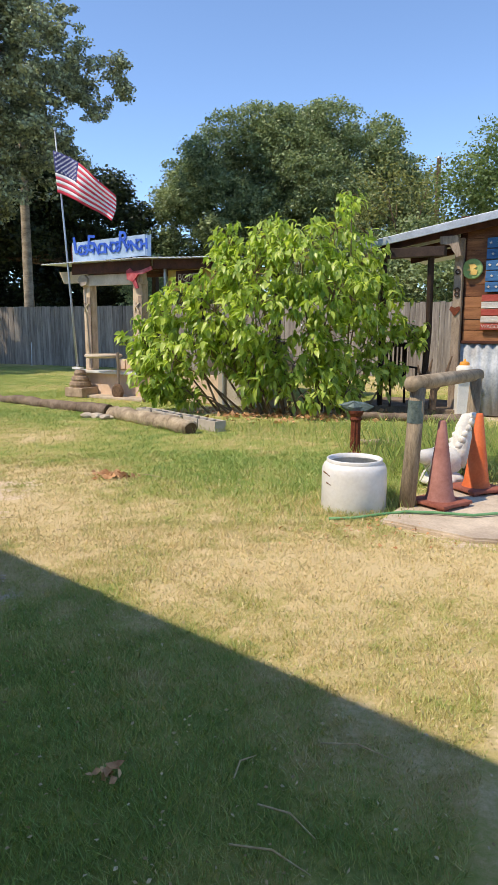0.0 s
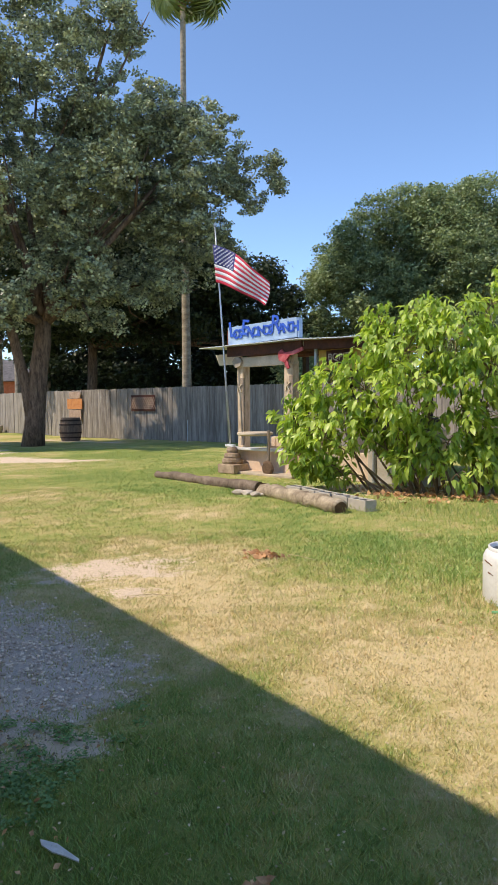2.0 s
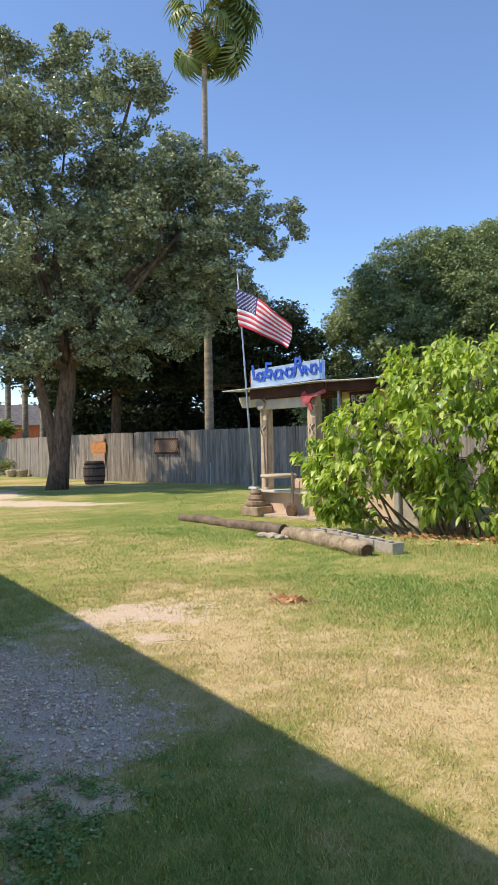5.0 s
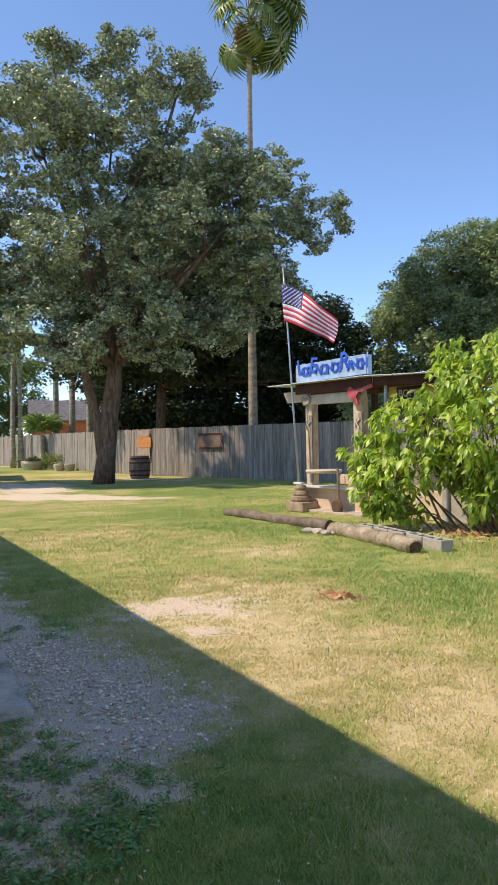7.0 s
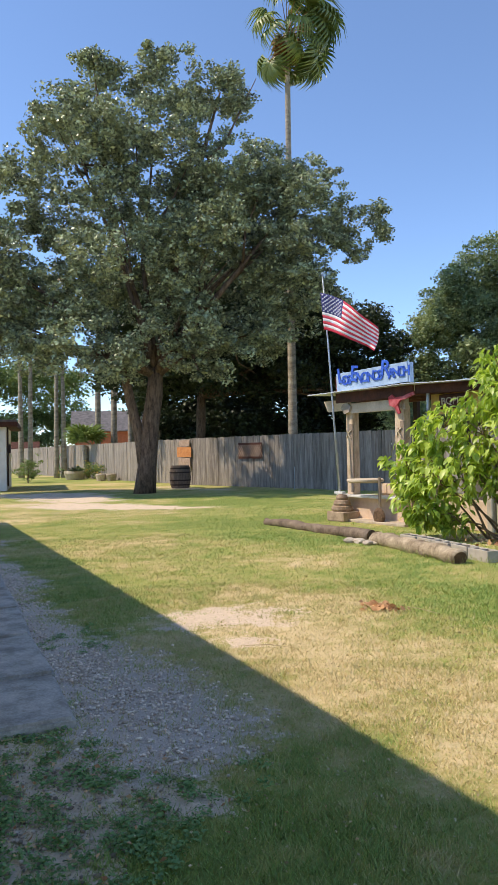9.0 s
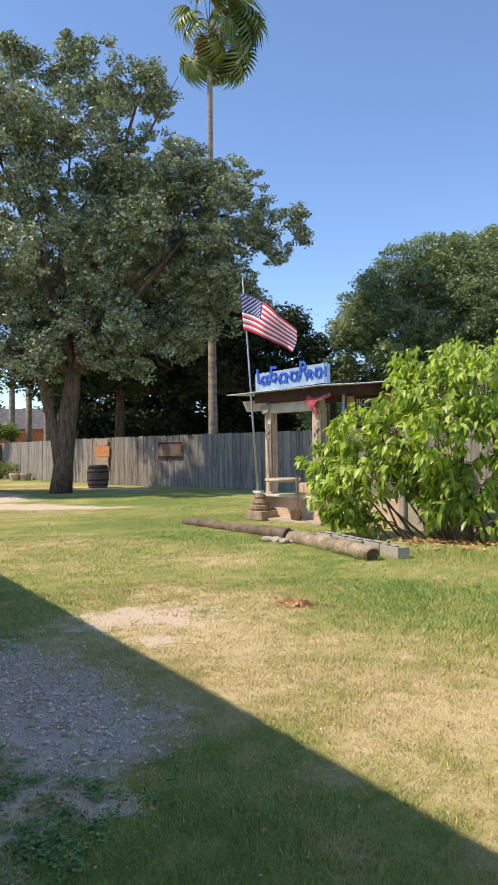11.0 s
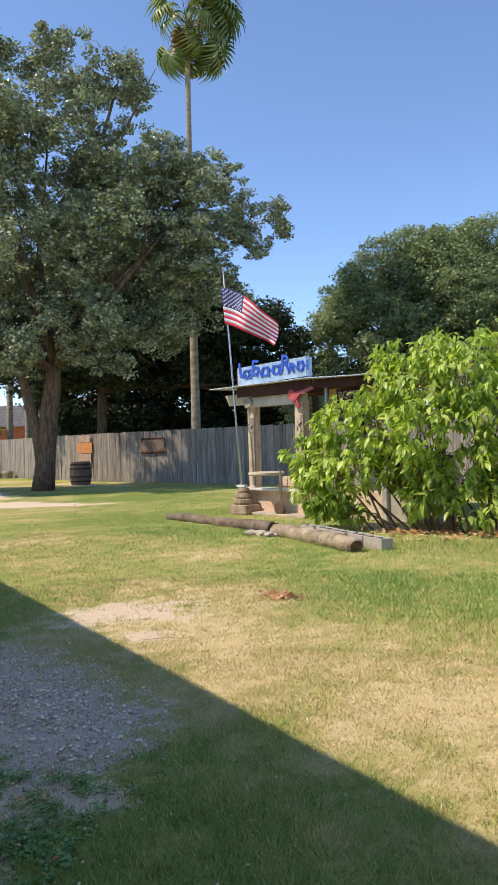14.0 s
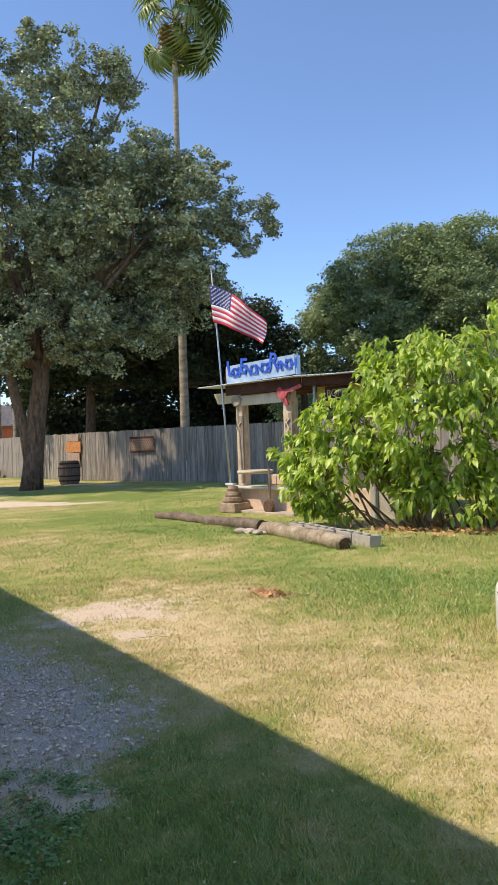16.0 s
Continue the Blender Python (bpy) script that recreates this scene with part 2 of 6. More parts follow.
M["yellow_leaf"] = leaf_material("yellowish_leaf", srgb(104, 112, 58), srgb(158, 158, 98), 0.55, 0.3)
M["bright_leaf"] = leaf_material("bright_leaf", srgb(84, 104, 58), srgb(134, 150, 92), 0.5, 0.3)
M["shrub_leaf"] = leaf_material("shrub_leaf", srgb(98, 134, 54), srgb(206, 220, 116), 0.38, 0.45, 0.5)
M["dead_leaf"] = material("dead_leaf", srgb(164, 116, 78), srgb(222, 176, 132), 10, 40, 0.8, vary=0.4, island=True)
M["straw"] = material("pale_dry_leaf", srgb(168, 146, 108), srgb(214, 196, 160), 10, 40, 0.8, vary=0.4, island=True)
M["weed"] = leaf_material("weed_leaf", srgb(90, 130, 74), srgb(146, 176, 108), 0.5, 0.25)
M["paper"] = material("pale_litter", srgb(200, 196, 190), srgb(226, 224, 220), 8, 40, 0.7)
M["gravel"] = material("gravel", srgb(186, 166, 148), srgb(250, 232, 214), 10, 60, 0.95, vary=0.5, island=True, bump=0.2)
M["pebble"] = material("pebble", srgb(140, 122, 106), srgb(206, 188, 168), 10, 60, 0.95, vary=0.6, island=True, bump=0.2)
M["plastic"] = material("white_plastic", srgb(214, 210, 200), srgb(234, 231, 224), 6, 40, 0.5)
M["orange_lid"] = material("orange_lid", srgb(220, 140, 50), srgb(240, 170, 80), 6, 40, 0.5)
M["patina"] = material("patina", srgb(74, 90, 90), srgb(124, 138, 134), 10, 60, 0.6, metal=0.3)


def blade_material(name):
    """Grass blade: green to straw by the 'dry' value of the blade."""
    m = bpy.data.materials.new(name)
    m.use_nodes = True
    nodes, link = m.node_tree.nodes, m.node_tree.links.new
    bsdf = nodes["Principled BSDF"]
    at = nodes.new("ShaderNodeAttribute")
    at.attribute_name = "dry"
    ramp = nodes.new("ShaderNodeValToRGB")
    e = ramp.color_ramp.elements
    e[0].position, e[0].color = 0.0, srgb(134, 164, 80)
    e[1].position, e[1].color = 1.0, srgb(216, 198, 150)
    for p, c in ((0.35, srgb(168, 180, 100)), (0.65, srgb(194, 184, 118))):
        k = e.new(p)
        k.color = c
    link(at.outputs["Fac"], ramp.inputs[0])
    link(ramp.outputs[0], bsdf.inputs["Base Color"])
    bsdf.inputs["Roughness"].default_value = 0.48
    bsdf.inputs["Specular IOR Level"].default_value = 0.5
    return m


def ground_material(name):
    """Lawn soil: thatch between green and straw, bare earth and gravel bed where the sheet says so."""
    m = bpy.data.materials.new(name)
    m.use_nodes = True
    nodes, link = m.node_tree.nodes, m.node_tree.links.new
    bsdf = nodes["Principled BSDF"]
    tc = nodes.new("ShaderNodeTexCoord")

    def noise_node(scale, detail=6, rough=0.6):
        n = nodes.new("ShaderNodeTexNoise")
        n.inputs["Scale"].default_value, n.inputs["Detail"].default_value, n.inputs["Roughness"].default_value = scale, detail, rough
        link(tc.outputs["Object"], n.inputs["Vector"])
        return n.outputs[0]

    def math_node(op, a, b):
        n = nodes.new("ShaderNodeMath")
        n.operation = op
        for k, v in enumerate((a, b)):
            if isinstance(v, float):
                n.inputs[k].default_value = v
            else:
                link(v, n.inputs[k])
        return n.outputs[0]

    def attr(n):
        a = nodes.new("ShaderNodeAttribute")
        a.attribute_name = n
        return a.outputs["Fac"]

    def mixc(f, a, b):
        n = nodes.new("ShaderNodeMix")
        n.data_type = "RGBA"
        link(f, n.inputs[0])
        for k, v in ((6, a), (7, b)):
            if isinstance(v, tuple):
                n.inputs[k].default_value = v
            else:
                link(v, n.inputs[k])
        return n.outputs[2]

    fine, mid, grit = noise_node(34.0, 8, 0.75), noise_node(5.0), noise_node(120.0, 4, 0.8)
    d = math_node("ADD", attr("dry"), math_node("MULTIPLY", math_node("SUBTRACT", fine, 0.5), 1.5))
    d = math_node("ADD", d, math_node("MULTIPLY", math_node("SUBTRACT", mid, 0.5), 0.5))
    ramp = nodes.new("ShaderNodeValToRGB")
    e = ramp.color_ramp.elements
    e[0].position, e[0].color = 0.0, srgb(124, 136, 72)
    e[1].position, e[1].color = 1.0, srgb(214, 192, 148)
    for p, c in ((0.35, srgb(156, 158, 90)), (0.65, srgb(182, 167, 112))):
        k = e.new(p)
        k.color = c
    link(d, ramp.inputs[0])
    earth = nodes.new("ShaderNodeValToRGB")
    earth.color_ramp.elements[0].position, earth.color_ramp.elements[1].position = 0.3, 0.7
    earth.color_ramp.elements[0].color, earth.color_ramp.elements[1].color = srgb(194, 170, 146), srgb(238, 217, 192)
    link(fine, earth.inputs[0])
    stones = nodes.new("ShaderNodeValToRGB")
    stones.color_ramp.elements[0].position, stones.color_ramp.elements[1].position = 0.35, 0.65
    stones.color_ramp.elements[0].color, stones.color_ramp.elements[1].color = srgb(170, 152, 138), srgb(240, 222, 206)
    link(grit, stones.inputs[0])

    def edge(v, wob):
        r = nodes.new("ShaderNodeValToRGB")
        r.color_ramp.elements[0].position, r.color_ramp.elements[1].position = 0.4, 0.62
        link(math_node("ADD", v, math_node("MULTIPLY", math_node("SUBTRACT", fine, 0.5), wob)), r.inputs[0])
        return r.outputs[0]

    col = mixc(edge(attr("dirt"), 1.7), ramp.outputs[0], earth.outputs[0])
    col = mixc(edge(attr("gravel"), 0.7), col, stones.outputs[0])
    link(col, bsdf.inputs["Base Color"])
    bsdf.inputs["Roughness"].default_value, bsdf.inputs["Specular IOR Level"].default_value = 0.95, 0.1
    bp = nodes.new("ShaderNodeBump")
    bp.inputs["Strength"].default_value, bp.inputs["Distance"].default_value = 0.6, 0.03
    link(fine, bp.inputs["Height"])
    link(bp.outputs[0], bsdf.inputs["Normal"])
    return m


M["blade"] = blade_material("grass_blade")
M["ground"] = ground_material("lawn")


# ---- building helpers ----
def thing(name, label, category, at=(0, 0, 0), turn=0.0, group="", kind=""):
    ob = tagged(new(name), label, category, group, kind)
    ob.empty_display_size = 0.1
    ob.matrix_basis = pose(*at, 0, 0, turn)
    return ob


def part(name, bm, mat, parent=None, label="", smooth=False):
    """Links a bmesh as one mesh object under a thing or a part."""
    me = bpy.data.meshes.new(name)
    bm.normal_update()
    if smooth:
        for f in bm.faces:
            f.smooth = True
    bm.to_mesh(me)
    bm.free()
    for k in (mat if isinstance(mat, (list, tuple)) else [mat]):
        me.materials.append(k)
    ob = new(name, me)
    ob.parent = parent
    if label:
        ob["label"] = label
    return ob


def share(name, me, m, parent):
    """One more piece on a mesh that alike pieces share."""
    ob = new(name, me)
    ob.parent = parent
    ob.matrix_basis = m
    return ob


def np_mesh(name, verts, faces, mat, attrs=None, smooth=False):
    """A mesh from arrays: n x 3 vertices, m x k faces."""
    me = bpy.data.meshes.new(name)
    verts, faces = np.asarray(verts, np.float32), np.asarray(faces, np.int32)
    m, k = faces.shape
    me.vertices.add(len(verts))
    me.vertices.foreach_set("co", verts.ravel())
    me.loops.add(m * k)
    me.loops.foreach_set("vertex_index", faces.ravel())
    me.polygons.add(m)
    me.polygons.foreach_set("loop_start", np.arange(0, m * k, k, dtype=np.int32))
    me.update(calc_edges=True)
    for n, v in (attrs or {}).items():
        a = me.attributes.new(n, "FLOAT", "POINT")
        a.data.foreach_set("value", np.asarray(v, np.float32))
    if smooth:
        me.polygons.foreach_set("use_smooth", np.ones(m, bool))
    me.materials.append(mat)
    return me


def box(bm, size, at=(0, 0, 0), rot=(0, 0, 0), bevel=0.0, mat=0):
    m = pose(*at, *rot) @ Matrix.Diagonal((*size, 1))
    r = bmesh.ops.create_cube(bm, size=1.0, matrix=m)
    fs = {f for v in r["verts"] for f in v.link_faces}
    for f in fs:
        f.material_index = mat
    if bevel:
        es = {e for v in r["verts"] for e in v.link_edges}
        bmesh.ops.bevel(bm, geom=list(es), offset=bevel, segments=2, affect="EDGES", profile=0.6, material=-1)
    return bm


def boxed(size, at=(0, 0, 0), rot=(0, 0, 0), bevel=0.006):
    return box(bmesh.new(), size, at, rot, bevel)


def tube(bm, pts, radii, n=8, cap=True, wob=0.0, rng=None, mat=0):
    """A tapered round limb along points."""
    pts = [Vector(p) for p in pts]
    rings, side = [], None
    for k, p in enumerate(pts):
        a = (pts[min(k + 1, len(pts) - 1)] - pts[max(k - 1, 0)]).normalized()
        if side is None:
            side = a.orthogonal().normalized()
        side = (side - a * side.dot(a)).normalized()
        other = a.cross(side)
        r = radii[k] if hasattr(radii, "__len__") else radii
        ring = []
        for j in range(n):
            t = 2 * math.pi * j / n
            q = r * (1 + (rng.uniform(-wob, wob) if rng else 0))
            ring.append(bm.verts.new(p + side * math.cos(t) * q + other * math.sin(t) * q))
        rings.append(ring)
    for a, b in zip(rings, rings[1:]):
        for j in range(n):
            f = bm.faces.new((a[j], a[(j + 1) % n], b[(j + 1) % n], b[j]))
            f.material_index = mat
    if cap:
        bm.faces.new(rings[0][::-1]).material_index = mat
        bm.faces.new(rings[-1]).material_index = mat
    return bm


def lathe(bm, profile, n=24, at=(0, 0, 0), mat=0, close=False):
    """A turned body: (radius, height) pairs round the z axis."""
    at = Vector(at)
    rings = []
    for r, z in profile:
        rings.append([bm.verts.new(at + Vector((r * math.cos(2 * math.pi * j / n), r * math.sin(2 * math.pi * j / n), z))) for j in range(n)])
    for a, b in zip(rings, rings[1:]):
        for j in range(n):
            bm.faces.new((a[j], a[(j + 1) % n], b[(j + 1) % n], b[j])).material_index = mat
    if close:
        bm.faces.new(rings[0][::-1]).material_index = mat
        bm.faces.new(rings[-1]).material_index = mat
    return bm


def prism(bm, outline, depth, m=Matrix(), mat=0):
    """A flat outline (x, z) with thickness along y."""
    lo = [bm.verts.new(m @ Vector((x, -depth / 2, z))) for x, z in outline]
    hi = [bm.verts.new(m @ Vector((x, depth / 2, z))) for x, z in outline]
    bm.faces.new(lo).material_index = mat
    bm.faces.new(hi[::-1]).material_index = mat
    for k in range(len(lo)):
        j = (k + 1) % len(lo)
        bm.faces.new((lo[j], lo[k], hi[k], hi[j])).material_index = mat
    return bm


def letters(name, text, size, m, mat, parent, thick=0.01, label="", bold=0.0):
    cu = bpy.data.curves.new(name, "FONT")
    cu.body, cu.size, cu.extrude, cu.align_x, cu.align_y = text, size, thick, "CENTER", "CENTER"
    cu.offset = bold
    tmp = bpy.data.objects.new(name, cu)
    me = bpy.data.meshes.new_from_object(tmp)
    bpy.data.objects.remove(tmp)
    me.name = name
    me.materials.clear()
    me.materials.append(mat)
    me.transform(m)
    ob = new(name, me)
    ob.parent = parent
    if label:
        ob["label"] = label
    return ob


UPRIGHT = pose(0, 0, 0, 90)     # text laid in xz, readable from -y


# ---- lawn: what grows where ----
def bump2(x, y, cx, cy, rx, ry, turn=0.0):
    c, s = math.cos(radians(turn)), math.sin(radians(turn))
    u, v = (x - cx) * c + (y - cy) * s, -(x - cx) * s + (y - cy) * c
    return np.exp(-((u / rx) ** 2 + (v / ry) ** 2))


def lattice(x, y):
    """Smooth value noise on a unit lattice, 0..1."""
    ix, iy = np.floor(x), np.floor(y)
    fx, fy = x - ix, y - iy
    fx, fy = fx * fx * (3 - 2 * fx), fy * fy * (3 - 2 * fy)

    def h(a, b):
        v = np.sin(a * 127.1 + b * 311.7) * 43758.5453
        return v - np.floor(v)

    top = h(ix, iy) * (1 - fx) + h(ix + 1, iy) * fx
    low = h(ix, iy + 1) * (1 - fx) + h(ix + 1, iy + 1) * fx
    return top * (1 - fy) + low * fy


def ripple(x, y):
    """Patchiness from two metres down to a few centimetres, about -1..1."""
    t = 0
    for f, a in ((0.45, 1.0), (1.1, 0.9), (2.6, 0.75), (5.7, 0.7), (12.3, 0.7), (25.0, 0.6)):
        t = t + a * (lattice(x * f + 7.3 * f, y * f - 3.1 * f) - 0.5)
    return t / 1.1


def seg_dist(x, y, a, b):
    ax, ay, bx, by = *a, *b
    t = np.clip(((x - ax) * (bx - ax) + (y - ay) * (by - ay)) / ((bx - ax) ** 2 + (by - ay) ** 2), 0, 1)
    return np.hypot(x - ax - t * (bx - ax), y - ay - t * (by - ay))


def dry_at(x, y):
    r = np.hypot(x, y)
    d = 0.54 + 0.55 * ripple(x, y) - 0.3 * bump2(x, y, -1.1, 2.5, 1.1, 0.9, -35)
    d = d + 0.25 * bump2(x, y, 0.6, 3.6, 2.2, 1.2, -30) + 0.2 * bump2(x, y, -2.2, 5.6, 1.6, 1.0)
    d = d - 0.55 * bump2(x, y, 0.2, 6.9, 1.2, 1.3) - 0.36 * bump2(x, y, -1.6, 9.0, 2.4, 1.2, -45)
    d = d - 0.45 * bump2(x, y, -7.5, 18, 6.5, 3.2, -20) - 0.45 * bump2(x, y, -5.2, 12.5, 3.2, 1.2, -40)
    d = d - 0.3 * bump2(x, y, -0.7, 1.9, 0.9, 0.7) + 0.2 * bump2(x, y, 0.3, 2.1, 0.9, 0.5) - 0.15 * bump2(x, y, -1.9, 2.0, 0.9, 0.8) - 0.2 * bump2(x, y, -2.9, 4.6, 1.4, 0.7, -40)
    d = d - 0.5 * bump2(x, y, -26, 36, 9, 5) + 0.12 * bump2(x, y, -7, 11, 2.6, 1.5, -45)
    # colour follows the house's cast shadow: grass set greener inside its edge
    d = d - 0.1 * np.clip((2.1 - 0.6401 * x - 0.7683 * y) / 0.6, 0, 1)
    return np.clip(d, 0.02, 1.1)


def dirt_at(x, y):
    d = 1.0 * bump2(x, y, -2.75, 5.75, 0.85, 0.5, 35) + 0.6 * bump2(x, y, -2.2, 5.0, 0.3, 0.16, 20)
    d = d + 1.2 * bump2(x, y, -11.6, 16.8, 2.6, 0.9, 5) + 1.1 * bump2(x, y, -15.2, 19.9, 3.6, 1.5, 140) + 1.0 * bump2(x, y, -19.5, 21.0, 3.2, 1.6, 20)
    d = d + 0.95 * bump2(x, y, -1.42, 2.66, 0.2, 0.13) + 1.0 * bump2(x, y, -2.2, 2.1, 1.05, 0.8) + 0.5 * bump2(x, y, -2.0, 2.7, 0.4, 0.3)
    d = d + 0.75 * bump2(x, y, 1.1, 4.7, 0.7, 0.22, -25) + 0.9 * bump2(x, y, 0.9, 11.8, 3.2, 0.9, -10)
    d = d + 0.6 * bump2(x, y, -6.6, 11.3, 0.7, 0.2) + 0.8 * bump2(x, y, -14, 26.5, 3.2, 1.1, -20)
    return np.clip(d + 0.7 * ripple(y * 1.3, x * 1.3) * np.clip(d * 2 + 0.25, 0, 1), 0, 1.2)


def gravel_at(x, y):
    d = np.minimum.reduce([seg_dist(x, y, (-9.5, 9.1), (-4.6, 5.0)) / 0.52, seg_dist(x, y, (-4.6, 5.0), (-2.75, 3.85)) / 0.55, seg_dist(x, y, (-2.75, 3.85), (-1.95, 3.25)) / 0.42])
    return np.clip(1.1 - 0.6 * d + 0.4 * ripple(x * 1.3, y * 1.3), 0, 1.1)


def height_at(x, y):
    return 0.012 * ripple(x, y)


# ---- ground ----
def build_ground():
    s = np.linspace(-1, 1, 560)
    span = 2.2 * np.sinh(s * 7.4)
    gx, gy = np.meshgrid(span - 1.2, span + 4.0, indexing="ij")
    near = np.clip(1 - np.hypot(gx, gy) / 60, 0, 1)
    gz = height_at(gx, gy) * near - 0.006
    n = len(s)
    idx = np.arange(n * n).reshape(n, n)
    faces = np.stack([idx[:-1, :-1], idx[1:, :-1], idx[1:, 1:], idx[:-1, 1:]], -1).reshape(-1, 4)
    x, y = gx.ravel(), gy.ravel()
    me = np_mesh("ground", np.stack([x, y, gz.ravel()], -1), faces, M["ground"],
                 {"dry": dry_at(x, y), "dirt": dirt_at(x, y), "gravel": gravel_at(x, y)}, True)
    tagged(new("ground", me), "patchy lawn with straw-coloured and bare spots", "ground", kind="structure")


build_ground()


def build_grass():
    rng = np.random.default_rng(11)
    xs, ys = [], []
    for lo, hi, per in ((1.3, 3.0, 18000), (3.0, 5.0, 12500), (5.0, 8.0, 5800), (8.0, 13.0, 1700), (13.0, 19.0, 520), (19.0, 26.0, 200), (26.0, 34.0, 55)):
        a0, a1 = radians(-22), radians(47)
        area = 0.5 * (a1 - a0) * (hi ** 2 - lo ** 2)
        k = int(area * per)
        r, a = np.sqrt(rng.uniform(lo ** 2, hi ** 2, k)), rng.uniform(a0, a1, k)
        xs.append(-r * np.sin(a))
        ys.append(r * np.cos(a))
    x, y = np.concatenate(xs), np.concatenate(ys)
    bare = np.maximum(dirt_at(x, y), gravel_at(x, y))
    keep = rng.uniform(0, 1, len(x)) > np.clip((bare - 0.2) * 1.35, 0, 0.93)
    tuft = lattice(x * 8.3, y * 8.3) * 0.6 + lattice(x * 19 + 3, y * 19) * 0.4
    keep &= rng.uniform(0, 1, len(x)) < np.clip(0.3 + 1.3 * tuft, 0, 1)
    for cx, cy, hx, hy, t in ((1.9, 5.5, 1.05, 0.62, 20),):
        c, s = math.cos(radians(t)), math.sin(radians(t))
        u, v = (x - cx) * c + (y - cy) * s, -(x - cx) * s + (y - cy) * c
        keep &= ~((abs(u) < hx) & (abs(v) < hy))
    x, y, tuft = x[keep], y[keep], tuft[keep]
    n = len(x)
    r = np.hypot(x, y)
    d = dry_at(x, y)
    tall = 0.017 + 0.012 * (1 - np.clip(d, 0, 1)) + 0.012 * bump2(x, y, 2.5, 7.6, 0.7, 1.0) + 0.01 * bump2(x, y, 0.4, 6.6, 0.9, 1.3) + 0.05 * bump2(x, y, 0.78, 5.45, 0.42, 0.42)
    h = tall * rng.uniform(0.5, 1.35, n) * (0.55 + 0.95 * tuft)
    w = (0.0011 + 0.00042 * np.minimum(r, 6) + 0.0003 * np.maximum(r - 6, 0)) * rng.uniform(0.7, 1.3, n)
    a, lean, la = rng.uniform(0, 6.28, n), rng.uniform(0.2, 1.3, n) * h, rng.uniform(0, 6.28, n)
    z = height_at(x, y) - 0.008
    p0 = np.stack([x - np.cos(a) * w, y - np.sin(a) * w, z], -1)
    p1 = np.stack([x + np.cos(a) * w, y + np.sin(a) * w, z], -1)
    p2 = np.stack([x + np.cos(la) * lean, y + np.sin(la) * lean, z + h], -1)
    verts = np.stack([p0, p1, p2], 1).reshape(-1, 3)
    dry = np.repeat(np.clip(d + rng.normal(0, np.where(r > 7, 0.15, 0.24), n), 0, 1), 3)
    me = np_mesh("grass", verts, np.arange(3 * n).reshape(-1, 3), M["blade"], {"dry": dry})
    tagged(new("grass", me), "short patchy lawn grass, green and straw-coloured", "grass", kind="stuff")


def build_tall_grass():
    rng = np.random.default_rng(15)
    spots = ((2.6, 7.6, 0.55, 0.8, 11000, 0.24), (1.75, 7.3, 0.35, 0.5, 2600, 0.15), (0.78, 5.42, 0.27, 0.25, 1800, 0.06), (1.3, 9.6, 0.9, 0.5, 3000, 0.09), (-0.6, 9.9, 0.8, 0.25, 1500, 0.08), (1.15, 5.75, 0.08, 0.2, 500, 0.12))
    x = np.concatenate([rng.normal(a, c, n) for a, b, c, d, n, h in spots])
    y = np.concatenate([rng.normal(b, d, n) for a, b, c, d, n, h in spots])
    h = np.concatenate([h * rng.uniform(0.5, 1.3, n) for a, b, c, d, n, h in spots])
    keep = (np.hypot(x - 0.785, y - 5.41) > 0.255) & ~((x > 0.95) & (y < 6.15) & (y > 4.3) & (x - 0.4 * (y - 4.9) > 1.15))
    x, y, h = x[keep], y[keep], h[keep]
    n = len(x)
    a, la, w = rng.uniform(0, 6.28, n), rng.uniform(0, 6.28, n), 0.0011
    lean = h * rng.uniform(0.15, 0.7, n)
    sx, sy = np.cos(a) * w, np.sin(a) * w
    z = np.full(n, -0.02)
    v = np.stack([np.stack([x - sx, y - sy, z], -1), np.stack([x + sx, y + sy, z], -1),
                  np.stack([x + sx * 0.8 + np.cos(la) * lean * 0.57, y + sy * 0.8 + np.sin(la) * lean * 0.57, h * 0.62], -1),
                  np.stack([x + np.cos(la) * lean, y + np.sin(la) * lean, h], -1)], 1).reshape(-1, 3)
    d = np.repeat(np.clip(rng.normal(0.25, 0.22, n), 0, 1), 4)
    me = np_mesh("tall_grass", v, np.arange(4 * n).reshape(-1, 4), M["blade"], {"dry": d})
    tagged(new("tall_grass", me), "uncut tall grass tufts by tank and rail", "grass", kind="stuff")


build_grass()
build_tall_grass()


def pebbles(name, x, y, size, mat, label, category):
    """Many small uneven stones in one mesh."""
    rng = np.random.default_rng(3)
    g = bmesh.new()
    bmesh.ops.create_icosphere(g, subdivisions=1, radius=1)
    base = np.array([v.co[:] for v in g.verts])
    tri = np.array([[v.index for v in f.verts] for f in g.faces])
    g.free()
    n = len(x)
    s = size * (0.5 + 1.9 * rng.uniform(0, 1, (n, 1)) ** 2.5) * rng.uniform(0.6, 1.2, (n, 3)) * np.array([1, 1, 0.6])
    a = rng.uniform(0, 6.28, n)
    v = base[None] * s[:, None] * (1 + rng.uniform(-0.18, 0.18, (n, len(base), 1)))
    vx, vy = v[..., 0] * np.cos(a)[:, None] - v[..., 1] * np.sin(a)[:, None], v[..., 0] * np.sin(a)[:, None] + v[..., 1] * np.cos(a)[:, None]
    verts = np.stack([vx + x[:, None], vy + y[:, None], v[..., 2] + height_at(x, y)[:, None] + 0.002], -1).reshape(-1, 3)
    faces = (tri[None] + (np.arange(n) * len(base))[:, None, None]).reshape(-1, 3)
    tagged(new(name, np_mesh(name, verts, faces, mat)), label, category, kind="stuff")


